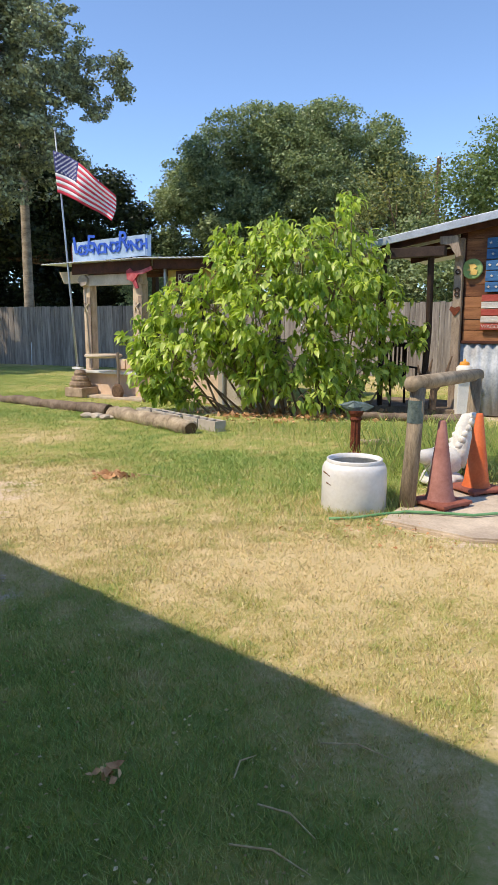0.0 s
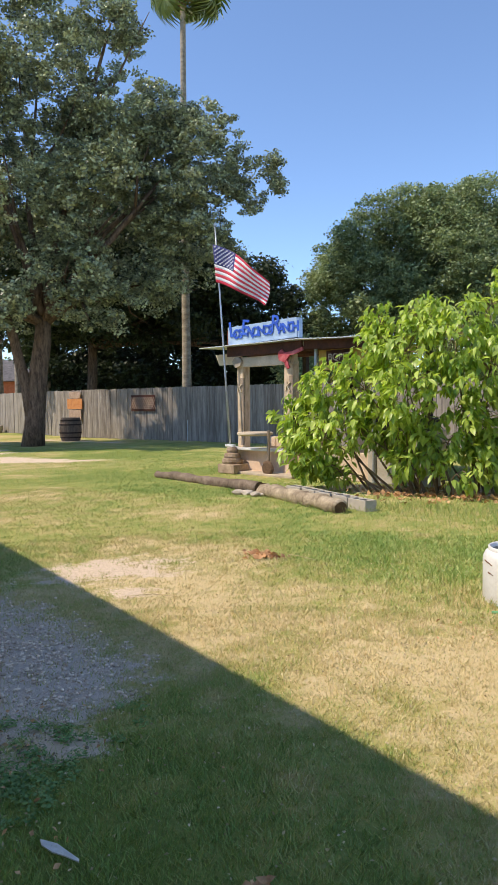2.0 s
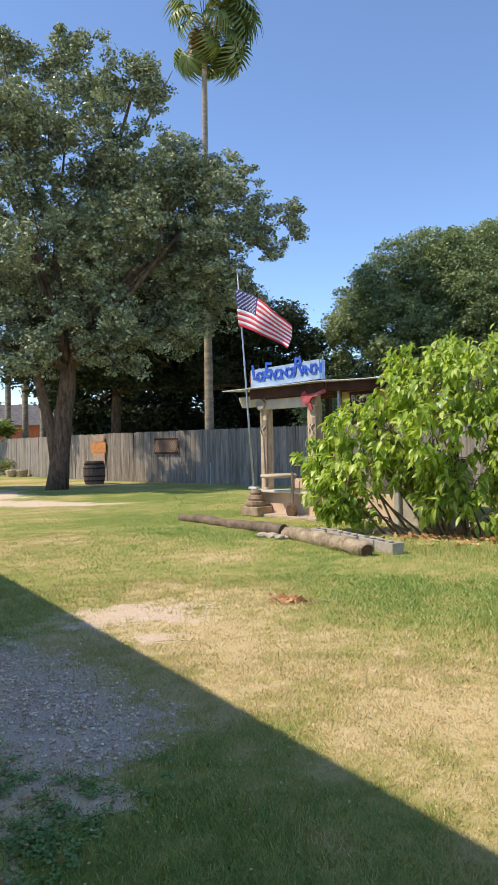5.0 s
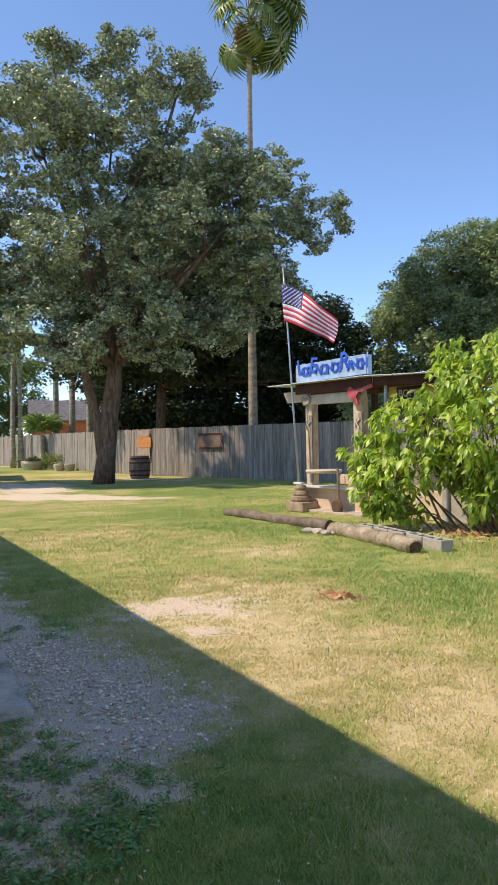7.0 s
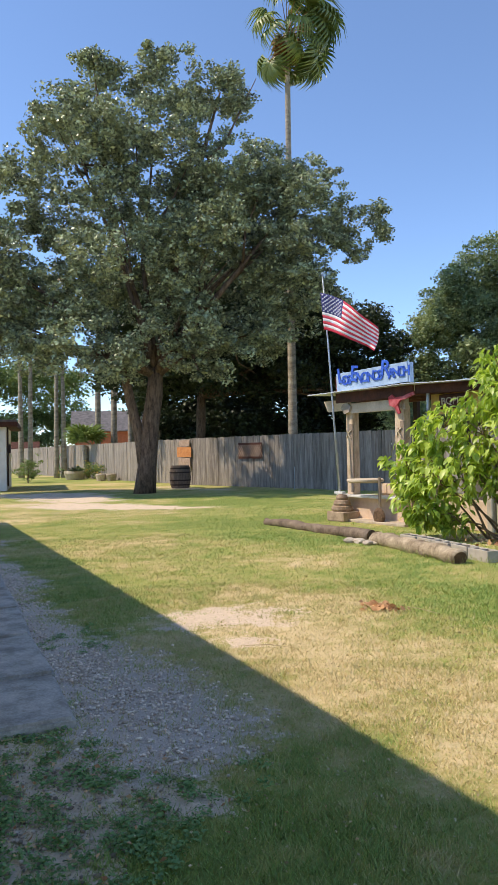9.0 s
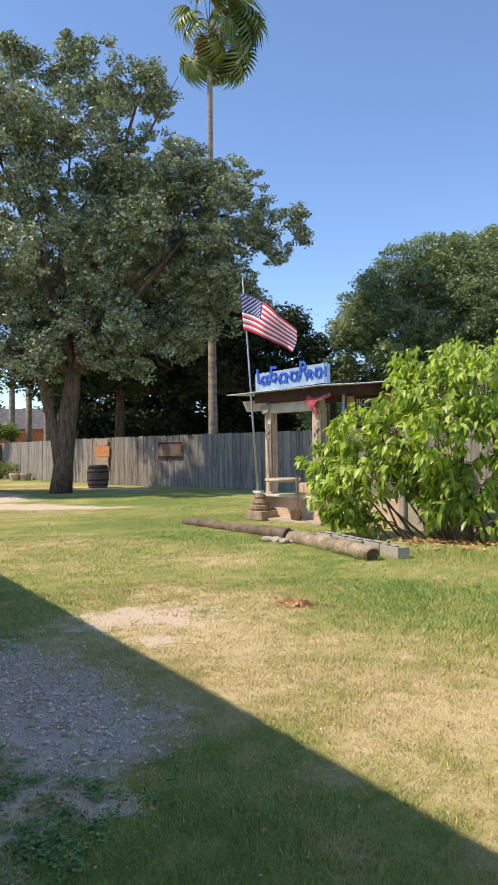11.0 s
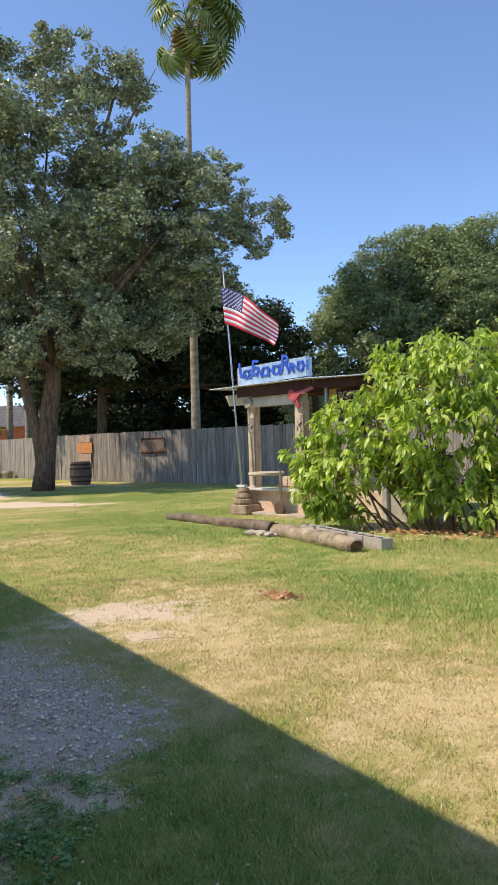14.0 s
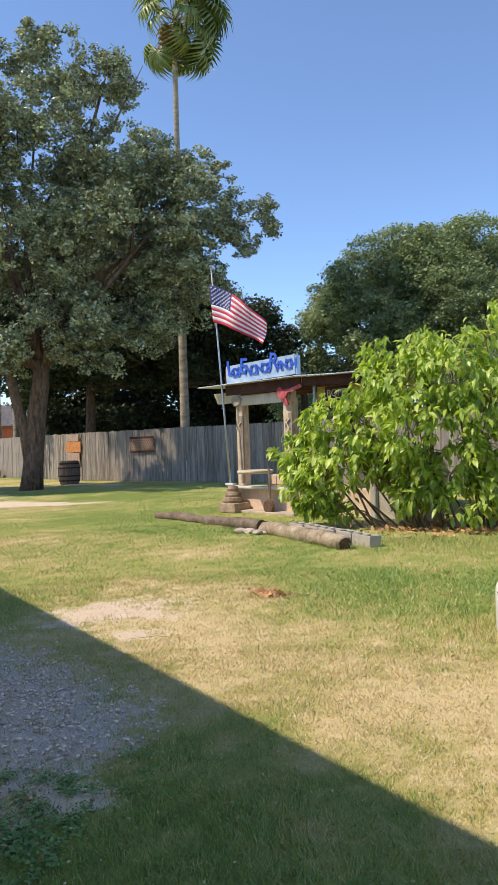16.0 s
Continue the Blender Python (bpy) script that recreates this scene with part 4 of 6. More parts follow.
def build_stall():
    ob = thing("barbecue_stall", "open stall with peach counter wall, timber pillars and flat tin roof", "stall")
    ob.matrix_basis = ST
    part("counter_wall", boxed((1.72, 0.14, 0.5), (0.86, 0.07, 0.25), bevel=0.01), M["stucco"], ob, "peach stucco counter wall")
    part("counter_top", boxed((1.95, 0.42, 0.05), (0.84, 0.06, 0.525), bevel=0.012), M["white"], ob, "white-painted counter top")
    part("footing", boxed((2.2, 0.5, 0.06), (0.9, -0.12, 0.02), bevel=0.015), M["concrete"], ob)
    for x, w in ((0.16, 0.2), (1.6, 0.24)):
        p = part("pillar", boxed((w, 0.2, 1.86), (x, 0.1, 0.55 + 0.93), bevel=0.012), M["pillar"], ob, "pale timber pillar with worn edges")
        bm = boxed((0.1, 0.05, 1.5), (x + w / 2 - 0.05, 0.02, 1.35), bevel=0.01)
        part("cladding_strip", bm, M["grey_wood"], p)
        letters("letter_k", "K", 0.26, pose(x, -0.02, 1.87) @ UPRIGHT @ pose(0, 0, 0, 0, 0, -8), M["cream"], p, 0.012, "carved wooden letter K")
        part("bracket", prism(bmesh.new(), ((-0.16, 0), (-0.05, -0.14), (0.1, -0.1), (0.14, 0.02), (0.05, 0.1), (-0.08, 0.09)), 0.07, pose(x - 0.02, -0.05, 2.46)), M["stone"], p)
    part("beam", boxed((1.75, 0.12, 0.22), (0.9, 0.04, 2.44), bevel=0.01), M["cream"], ob, "cream painted beam")
    part("side_beam", prism(bmesh.new(), ((-0.85, 0.05), (0.0, 0.05), (0.0, -0.2), (-0.72, -0.2)), 0.05, pose(0, 0.2, 2.62)), M["cream"], ob)
    part("fascia", boxed((2.2, 0.05, 0.22), (0.97, -0.1, 2.68), bevel=0.006), M["brown"], ob, "dark red-brown fascia board")
    part("fascia", boxed((2.0, 0.05, 0.18), (3.1, -0.08, 2.66), (0, 2.0, 0), 0.006), M["brown"], ob, "dark red-brown fascia board")
    for y in (0.5, 1.2, 1.9):
        part("rafter", boxed((4.6, 0.06, 0.1), (1.5, y, 2.68), bevel=0.006), M["brown"], ob)
    # tin roof in lapped sheets
    for k in range(6):
        bm = bmesh.new()
        x0, n, wd = -0.86 + k * 0.83, 14, 0.88
        rows = []
        for y in (-0.32, 2.5):
            rows.append([bm.verts.new((x0 + wd * j / n, y, 2.81 + 0.012 * (j % 2) + 0.005 * (k % 2) + 0.03 * y - 0.04 * max(0, x0 + wd * j / n - 2.0))) for j in range(n + 1)])
        for j in range(n):
            bm.faces.new((rows[0][j], rows[0][j + 1], rows[1][j + 1], rows[1][j]))
        bm.normal_update()
        bmesh.ops.solidify(bm, geom=bm.faces[:], thickness=0.012)
        part("roof_sheet", bm, M["roof"], ob, "corrugated tin roof sheet")
    for x in (2.3, 3.7):
        part("pipe_post", tube(bmesh.new(), [(x, 0.05, 0), (x, 0.05, 2.66)], 0.035, 10), M["zinc"], ob, "grey steel pipe post")
    for x in (0.2, 1.6, 3.6):
        part("back_post", boxed((0.12, 0.12, 2.66), (x, 2.2, 1.33)), M["black_wood"], ob)
    # brick pit behind the counter
    pit = part("pit_wall", boxed((1.8, 0.7, 0.95), (3.3, 1.5, 0.475), bevel=0.02), M["stucco"], ob)
    part("pit_lid", boxed((1.6, 0.6, 0.25), (3.3, 1.5, 1.07), bevel=0.05), M["black_wood"], pit)
    part("low_wall", boxed((2.9, 0.14, 0.55), (3.5, 0.15, 0.275), bevel=0.01), M["stucco"], ob)
    # whitewash toned down to block grey in place of the shrub's shade
    part("whitewashed_panel", boxed((1.5, 0.06, 0.8), (4.3, 0.1, 0.4), bevel=0.01), M["block"], ob, "whitewashed panel behind the shrub, greyed to stand for shade")
    # boards behind the shrub's tip
    part("back_board", boxed((1.1, 0.04, 0.4), (2.85, 0.16, 2.38)), M["gold"], ob, "yellow painted board under the roof")
    bd = part("sign_board", boxed((0.62, 0.04, 0.28), (2.85, 0.1, 2.42), bevel=0.01), M["brown"], ob, "small brown hanging sign board")
    letters("sign_lettering", "BQPIT", 0.19, pose(2.85, 0.076, 2.42) @ UPRIGHT, M["cream"], bd, 0.006)
    # ranch sign on the roof edge
    sg = part("sign_panel", box(bmesh.new(), (2.02, 0.04, 0.4), (1.02, -0.2, 3.03), (0, -1.2, 0), 0.006), M["sign"], ob, "pale blue sign panel with hand-cut letters")
    part("sign_end", boxed((0.03, 0.12, 0.4), (2.05, -0.14, 3.04)), M["sign"], sg)
    part("sign_return", boxed((0.16, 0.03, 0.36), (-0.1, -0.05, 2.99)), M["rust"], sg, "rust-red board beside the sign")
    word = "LosEncinosRanch"
    x = 0.1
    rng = random.Random(6)
    for k, ch in enumerate(word):
        big = ch in "LER"
        size = 0.46 if big else 0.28
        w = {"L": 0.13, "E": 0.17, "R": 0.17, "i": 0.07, "n": 0.12, "c": 0.11, "o": 0.12, "s": 0.1, "a": 0.12, "h": 0.13}[ch]
        z = 3.06 + (0.08 if big else -0.03) + 0.03 * x / 2
        letters("letter", ch if big else ch.upper(), size, pose(x + w / 2, -0.235, z) @ UPRIGHT @ pose(0, 0, 0, 0, 0, rng.uniform(-14, 14)), M["letter"], sg, 0.006, "", 0.007)
        x += w + 0.012
    return ob


def build_red_bird():
    bm = bmesh.new()
    prism(bm, ((-0.14, -0.1), (0.05, -0.16), (0.2, 0.0), (0.06, 0.06), (-0.05, 0.16), (-0.16, 0.1)), 0.06)
    prism(bm, ((0.05, 0.0), (0.35, 0.02), (0.62, 0.1), (0.6, 0.18), (0.3, 0.1), (0.02, 0.08)), 0.04)
    prism(bm, ((-0.02, -0.1), (0.12, -0.32), (0.2, -0.3), (0.1, -0.06)), 0.04)
    ob = part("wall_ornament", bm, M["red"])
    ob.matrix_basis = ST @ pose(1.6, -0.14, 2.5) @ Matrix.Scale(0.85, 4)
    tagged(ob, "red painted cut-out ornament hung on the stall", "ornament")


def build_table():
    ob = thing("pedestal_table", "round-topped pedestal table with a disc foot beside the stall", "table")
    ob.matrix_basis = ST @ pose(1.28, -0.28, 0)
    part("table_top", lathe(bmesh.new(), ((0.0, 0.84), (0.34, 0.84), (0.39, 0.87), (0.39, 0.9), (0.37, 0.915), (0.0, 0.915)), 28, (-0.42, 0.02, 0)), M["concrete"], ob, "pale round top")
    part("pole", tube(bmesh.new(), [(0, 0, 0.1), (0, 0, 0.96)], 0.03, 10), M["grey_wood"], ob)
    part("arm", tube(bmesh.new(), [(0.02, 0, 0.87), (-0.78, 0.04, 0.87)], 0.02, 8), M["grey_wood"], ob)
    bm = lathe(bmesh.new(), ((0.0, -0.04), (0.12, -0.035), (0.17, 0), (0.12, 0.035), (0.0, 0.04)), 20)
    bmesh.ops.transform(bm, matrix=pose(0, -0.03, 0.16, 90), verts=bm.verts[:])
    part("disc_foot", bm, M["endgrain"], ob, "rusty disc at its foot")
    ob = thing("tiled_box", "tan box with pinkish tile panels behind the counter", "box")
    ob.matrix_basis = ST @ pose(0.95, 0.75, 0)
    part("body", boxed((0.9, 0.4, 0.78), (0, 0, 0.39), bevel=0.015), M["pillar"], ob)
    for k in range(4):
        part("tile", boxed((0.2, 0.02, 0.2), (-0.33 + 0.22 * k, -0.21, 0.66)), (M["stucco"], M["orange"])[k == 3], ob)


def build_flagpole():
    ob = thing("flagpole", "slim leaning steel flagpole on a stepped stone pedestal", "flagpole", (-4.05, 14.45, 0), -31)
    ped = part("pedestal", boxed((0.52, 0.46, 0.2), (0.08, 0, 0.1), bevel=0.02), M["brick"], ob)
    part("stone_course", lathe(bmesh.new(), ((0.0, 0.2), (0.22, 0.2), (0.235, 0.25), (0.22, 0.31), (0.18, 0.33), (0.19, 0.37), (0.165, 0.43), (0.12, 0.45), (0.13, 0.5), (0.1, 0.56), (0.0, 0.57)), 16, (0.06, 0, 0)), M["brick"], ped, "rounded stacked stone courses")
    part("clamp", boxed((0.26, 0.1, 0.05), (0, 0, 0.6), bevel=0.01), M["white"], ob)
    bm = tube(bmesh.new(), [(0.0, 0, 0.5), (-0.14, 0, 2.2), (-0.27, 0, 3.8), (-0.42, 0, 5.48)], [0.024, 0.022, 0.019, 0.014], 10)
    part("pole", bm, M["zinc"], ob, smooth=True)
    part("cap", lathe(bmesh.new(), ((0.0, 5.53), (0.03, 5.52), (0.03, 5.47), (0.0, 5.46)), 10, (-0.42, 0, 0)), M["zinc"], ob)


def build_flag():
    """Cloth hanging from the pole, swung out by a light wind and drooping to its free end."""
    W, H, nx = 1.5, 0.86, 36
    ob = thing("flag", "red, white and blue striped flag flying in light wind", "flag", (-4.05, 14.45, 0), -8)

    def cloth(u, v, off=0.0):
        # u along the fly 0..1, v down the hoist 0..1
        s = u * W
        droop = 0.4 * s + 0.12 * s * s
        out = s * (0.95 - 0.1 * u)
        fold = 0.075 * math.sin(7.0 * u + 2.2 * v) * min(1, 2.5 * u) + 0.03 * math.sin(15 * u - 3 * v) * u
        x = -0.37 + 0.07 * v + out - 0.14 * u * v * H
        z = 5.04 - v * H * (1 - 0.34 * u) - droop + 0.03 * math.sin(5 * u + 2 * v)
        return Vector((x, fold * 2.0 + off, z))

    for r in range(13):
        bm = bmesh.new()
        u0 = 0.4 if r < 7 else 0.0
        k0 = int(u0 * nx)
        rows = [[bm.verts.new(cloth(k / nx, (r + e) / 13)) for k in range(k0, nx + 1)] for e in (0, 1)]
        for a, b, c, d in zip(rows[0], rows[0][1:], rows[1][1:], rows[1]):
            bm.faces.new((a, d, c, b))
        bm.normal_update()
        bmesh.ops.solidify(bm, geom=bm.faces[:], thickness=0.004)
        part("stripe", bm, M["flag_red"] if r % 2 == 0 else M["flag_white"], ob, smooth=True)
    bm = bmesh.new()
    k1 = int(0.4 * nx)
    grid = [[bm.verts.new(cloth(k / nx, e / 13)) for k in range(k1 + 1)] for e in range(8)]
    for a, b in zip(grid, grid[1:]):
        for k in range(k1):
            bm.faces.new((a[k], b[k], b[k + 1], a[k + 1]))
    bm.normal_update()
    bmesh.ops.solidify(bm, geom=bm.faces[:], thickness=0.004)
    canton = part("canton", bm, M["flag_blue"], ob, "dark blue field with white stars", smooth=True)
    for r in range(9):
        for c in range(6 if r % 2 == 0 else 5):
            u = (0.035 + 0.066 * c + (0.033 if r % 2 else 0)) * 0.95
            v = (0.055 + 0.054 * r)
            bm = bmesh.new()
            for off in (-0.009, 0.009):
                p = cloth(u, v, off)
                ring = [bm.verts.new(p + Vector((math.sin(t * math.pi / 5) * (0.03 if t % 2 == 0 else 0.013), 0, math.cos(t * math.pi / 5) * (0.03 if t % 2 == 0 else 0.013)))) for t in range(10)]
                bm.faces.new(ring if off > 0 else ring[::-1])
            part("star", bm, M["flag_white"], canton)


def log_body(name, a, b, r0, r1, mat, label, seed):
    rng = np.random.default_rng(seed)
    a, b = Vector(a), Vector(b)
    ob = thing(name, label, "log", (a.x, a.y, 0))
    d = b - a
    pts = [Vector((0, 0, a.z)) + d * t + Vector((rng.normal(0, 0.012), 0, rng.normal(0, 0.012))) for t in np.linspace(0, 1, 22)]
    rad = [(r0 + (r1 - r0) * t) * rng.uniform(0.96, 1.04) for t in np.linspace(0, 1, 22)]
    bm = tube(bmesh.new(), pts, rad, 11, wob=0.07, rng=random)
    for v in bm.verts:
        k = noise.noise(v.co * 3.5 + Vector((seed * 7, 0, 0))) * 0.03 + noise.noise(v.co * 11) * 0.012
        v.co.z = min(v.co.z + k, (a.z + b.z) / 2 + 0.78 * max(r0, r1) + k)
        v.co.y += k
    part("bark", bm, mat, ob, smooth=True)
    for p, q, r in ((pts[0], pts[1], r0), (pts[-1], pts[-2], r1)):
        n = (p - q).normalized()
        part("cut_end", tube(bmesh.new(), [p, p + n * 0.006], r * 0.88, 14), M["endgrain"], ob, "dark cut end")


def build_edging():
    log_body("fallen_log", (-5.35, 13.35, 0.05), (-2.66, 11.35, 0.07), 0.08, 0.13, M["log_dark"], "long weathered brown log lying on grass", 1)
    log_body("fallen_log", (-2.5, 11.0, 0.08), (-1.02, 9.32, 0.075), 0.14, 0.115, M["log"], "pale split log lying before cinder blocks", 2)
    g = "row of cinder blocks"
    base = None
    d = Vector((-1.02 + 2.5, 9.32 - 11.0, 0)).normalized()
    nrm = Vector((-d.y, d.x, 0))
    turn = math.degrees(math.atan2(d.y, d.x))
    for k in range(5):
        p = Vector((-0.82, 9.5, -0.045)) - d * (0.44 * k + 0.1) + nrm * (0.17 + 0.02 * (k % 2))
        m = pose(p.x, p.y, p.z, 0, 0, turn + (2, -3, 1, -2, 3)[k])
        if base is None:
            base = thing("cinder_block", "grey hollow concrete block behind a log", "block", group=g)
            bm = bmesh.new()
            for y in (-0.085, 0.085):
                box(bm, (0.4, 0.03, 0.19), (0, y, 0.1), bevel=0.004)
            for x in (-0.185, 0, 0.185):
                box(bm, (0.03, 0.14, 0.19), (x, 0, 0.1), bevel=0.004)
            box(bm, (0.36, 0.16, 0.02), (0, 0, 0.03))
            part("shell", bm, M["block"], base)
            base.matrix_basis = m
        else:
            copy_thing(base, m)
    rng = random.Random(4)
    for k in range(7):
        bm = bmesh.new()
        bmesh.ops.create_icosphere(bm, subdivisions=2, radius=0.1)
        for v in bm.verts:
            v.co *= 1 + 0.35 * noise.noise(v.co * 9 + Vector((k, 0, 0)))
            v.co.z *= 0.5
        ob = part("stone", bm, M["stone"])
        t = rng.uniform(0, 1)
        ob.matrix_basis = pose(-2.95 + 0.5 * t + rng.uniform(-0.1, 0.1), 11.05 - 0.3 * t, 0.03, 0, 0, rng.uniform(0, 360)) @ Matrix.Scale(rng.uniform(0.5, 1.1), 4)
        tagged(ob, "pale rough stone beside the logs", "stone", "stones by the logs")


# ---- the shrub ----
def build_shrub():
    rng = np.random.default_rng(77)
    root = Vector((0.78, 11.65, 0))
    ob = thing("shrub", "large broad-leaved shrub with drooping bright green leaves", "shrub", root)
    lobes = np.array([
        (-2.4, 0.3, 1.35, 0.55), (-2.15, 0.1, 1.85, 0.45), (-2.2, -0.1, 0.95, 0.55), (-1.4, 0.0, 2.45, 0.5), (-1.55, -0.1, 1.75, 0.55), (-0.9, -0.2, 2.35, 0.7), (-0.9, -0.4, 1.75, 0.65), (-0.2, -0.3, 2.6, 0.7),
        (0.3, -0.4, 2.0, 0.8), (0.35, 0.2, 3.1, 0.42), (-0.6, 0.1, 2.95, 0.45), (0.75, 0.1, 2.6, 0.5), (1.1, 0.2, 1.9, 0.55), (0.2, -0.3, 1.35, 0.55), (0.9, 0.0, 1.4, 0.42), (1.55, 0.25, 1.35, 0.35), (-2.3, 0.1, 0.45, 0.4),
        (-0.1, -0.6, 0.45, 0.34), (0.58, 0.0, 3.62, 0.24), (-1.35, 0.1, 2.95, 0.28), (1.3, 0.2, 0.75, 0.3), (-2.75, 0.2, 1.2, 0.4), (-2.5, 0.2, 1.75, 0.3), (-2.6, 0.0, 0.65, 0.34), (0.3, -0.35, 0.75, 0.36), (0.5, -0.4, 0.35, 0.3), (-1.95, -0.1, 0.35, 0.28), (-1.35, 0.15, 1.25, 0.42), (-0.65, -0.1, 1.15, 0.42), (-1.2, 0.3, 0.8, 0.26), (-0.5, 0.2, 0.75, 0.28), (0.85, -0.1, 0.8, 0.34), (0.0, 0.1, 0.9, 0.35), (-0.9, -0.3, 0.95, 0.32), (-0.3, -0.35, 0.85, 0.32), (-1.6, -0.2, 1.0, 0.3), (-1.0, -0.35, 0.55, 0.24), (-0.5, -0.4, 0.5, 0.24)])
    lobes[:, 0] *= 1.06
    count = 1330
    wts = lobes[:, 3] ** 2
    k = rng.choice(len(lobes), count, p=wts / wts.sum())
    v = rng.normal(0, 1, (count, 3))
    v /= np.linalg.norm(v, axis=1, keepdims=True)
    c = lobes[k, :3] + v * (lobes[k, 3] * rng.uniform(0.5, 1.0, count))[:, None]
    c = c[c[:, 2] > 0.2]
    heads = []
    for l in lobes:
        t = Vector(l[:3])
        b = Vector((0.1 + 0.55 * (t.x - 0.1) + rng.normal(0, 0.15), 0.5 * t.y + rng.normal(0, 0.12), -0.03))
        mid = b.lerp(t, 0.5) + Vector((rng.normal(0, 0.08), rng.normal(0, 0.06), 0.12))
        part("stem", tube(bmesh.new(), [b, b.lerp(mid, 0.5), mid, t], [0.022, 0.018, 0.013, 0.008], 7), M["twig"], ob)
        heads += [mid, t]
    stems = bmesh.new()
    for p in c[::2]:
        p = Vector(p)
        h = min(heads, key=lambda q: (q - p).length)
        tube(stems, [h, h.lerp(p, 0.5) + Vector((0, 0, 0.06)), p], [0.008, 0.006, 0.003], 4, cap=False)
    tw = part("branchwork", stems, M["twig"], ob, "thin brown twigs")
    tw["kind"] = "stuff"
    # one leaf: folded along the rib and bending down
    L = [(0, 0, 0), (0.3, 0.0, 0.015), (0.62, 0.0, -0.02), (1.0, 0.0, -0.16)]
    lv = [Vector(L[0])]
    for (x, y, z), w in zip(L[1:3], (0.2, 0.19)):
        lv += [Vector((x, -w, z + 0.05)), Vector((x, 0, z)), Vector((x, w, z + 0.05))]
    lv.append(Vector(L[3]))
    lf = [(0, 1, 2), (0, 2, 3), (1, 4, 5), (1, 5, 2), (2, 5, 6), (2, 6, 3), (4, 7, 5), (5, 7, 6)]
    me = np_mesh("leaf", [p[:] for p in lv], lf, M["shrub_leaf"], smooth=True)
    mats = []
    for p in c:
        out = Vector((p[0] + 0.3, p[1], 0.15 * (p[2] - 1.5)))
        a0 = math.degrees(math.atan2(out.y, out.x))
        for j in range(int(rng.integers(6, 10))):
            az = a0 + rng.normal(0, 85)
            el = rng.normal(-42, 26)
            s = rng.uniform(0.11, 0.225) * (1.1 - 0.06 * p[2])
            q = Vector(p) + Vector(rng.normal(0, 0.045, 3))
            mats.append(Matrix.Translation(q) @ pose(0, 0, 0, 0, 0, az) @ pose(0, 0, 0, rng.normal(0, 22), -el, 0) @ Matrix.Diagonal((s, s * rng.uniform(0.75, 1.1), s, 1)))
    mats.sort(key=lambda m: m.translation.y)
    for m in mats[:300]:
        share("leaf", me, m, ob)
    base = np.array([(*p, 1) for p in lv])
    vs = np.concatenate([(base @ np.array(m).T)[:, :3] for m in mats[300:]])
    fs = (np.array(lf)[None] + (np.arange(len(mats) - 300) * len(lv))[:, None, None]).reshape(-1, 3)
    rest = new("leaves", np_mesh("leaves", vs, fs, M["shrub_leaf"], smooth=True))
    rest.parent = ob
    rest["kind"] = "stuff"


# ---- tank, pump, hitching rail, cones ----
def build_tank():
    ob = thing("cut_tank", "white-painted cut-off steel tank standing in grass", "planter", (0.785, 5.41, 0))
    R, H = 0.265, 0.405
    prof = ((R - 0.012, -0.03), (R, 0.0), (R, H - 0.1), (R - 0.005, H - 0.06), (R - 0.018, H - 0.03), (R - 0.04, H - 0.015))
    part("body", lathe(bmesh.new(), prof, 48), M["tank"], ob, smooth=True)
    prof = ((R - 0.04, H - 0.015), (R - 0.037, H + 0.01), (R - 0.044, H + 0.016), (R - 0.054, H + 0.012), (R - 0.057, H - 0.02))
    part("rim", lathe(bmesh.new(), prof, 48), M["tank"], ob, "raised welded rim", smooth=True)
    part("inside", lathe(bmesh.new(), ((R - 0.057, H - 0.02), (R - 0.02, H - 0.05), (R - 0.02, 0.27), (0.0, 0.27)), 48), M["inner"], ob, "grey open inside", smooth=True)
    for a, z, w, h in ((-160, 0.315, 0.05, 0.01), (-152, 0.31, 0.035, 0.009), (-146, 0.3, 0.025, 0.008), (-150, 0.235, 0.032, 0.012), (-143, 0.228, 0.018, 0.008)):
        t = radians(a)
        part("rust_mark", boxed((w, 0.006, h), (math.cos(t) * (R - 0.001), math.sin(t) * (R - 0.001), z), (0, 12, a + 90), 0.002), M["rustmark"], ob)


def build_pump():
    ob = thing("rusty_post", "fluted rusty iron post with a patinated ornament on top", "post", (1.08, 7.75, 0))
    prof = [(0.075, -0.03), (0.075, 0.04), (0.055, 0.06), (0.052, 0.4), (0.07, 0.43), (0.06, 0.46), (0.085, 0.5), (0.09, 0.53), (0.0, 0.53)]
    bm = lathe(bmesh.new(), prof, 20)
    for v in bm.verts:
        if 0.05 < v.co.z < 0.41:
            a = math.atan2(v.co.y, v.co.x)
            k = 1 + 0.09 * math.cos(10 * a)
            v.co.x *= k
            v.co.y *= k
    part("shaft", bm, M["rust"], ob)
    bm = bmesh.new()
    prism(bm, ((-0.2, 0.6), (-0.1, 0.55), (0.0, 0.53), (0.1, 0.53), (0.2, 0.58), (0.12, 0.61), (0.04, 0.6), (-0.03, 0.64), (-0.12, 0.6)), 0.1)
    tube(bm, [(-0.16, 0, 0.585), (-0.04, 0, 0.57), (0.12, 0, 0.58)], [0.03, 0.075, 0.04], 8)
    part("ornament", bm, M["patina"], ob, "weathered grey-green metal ornament")


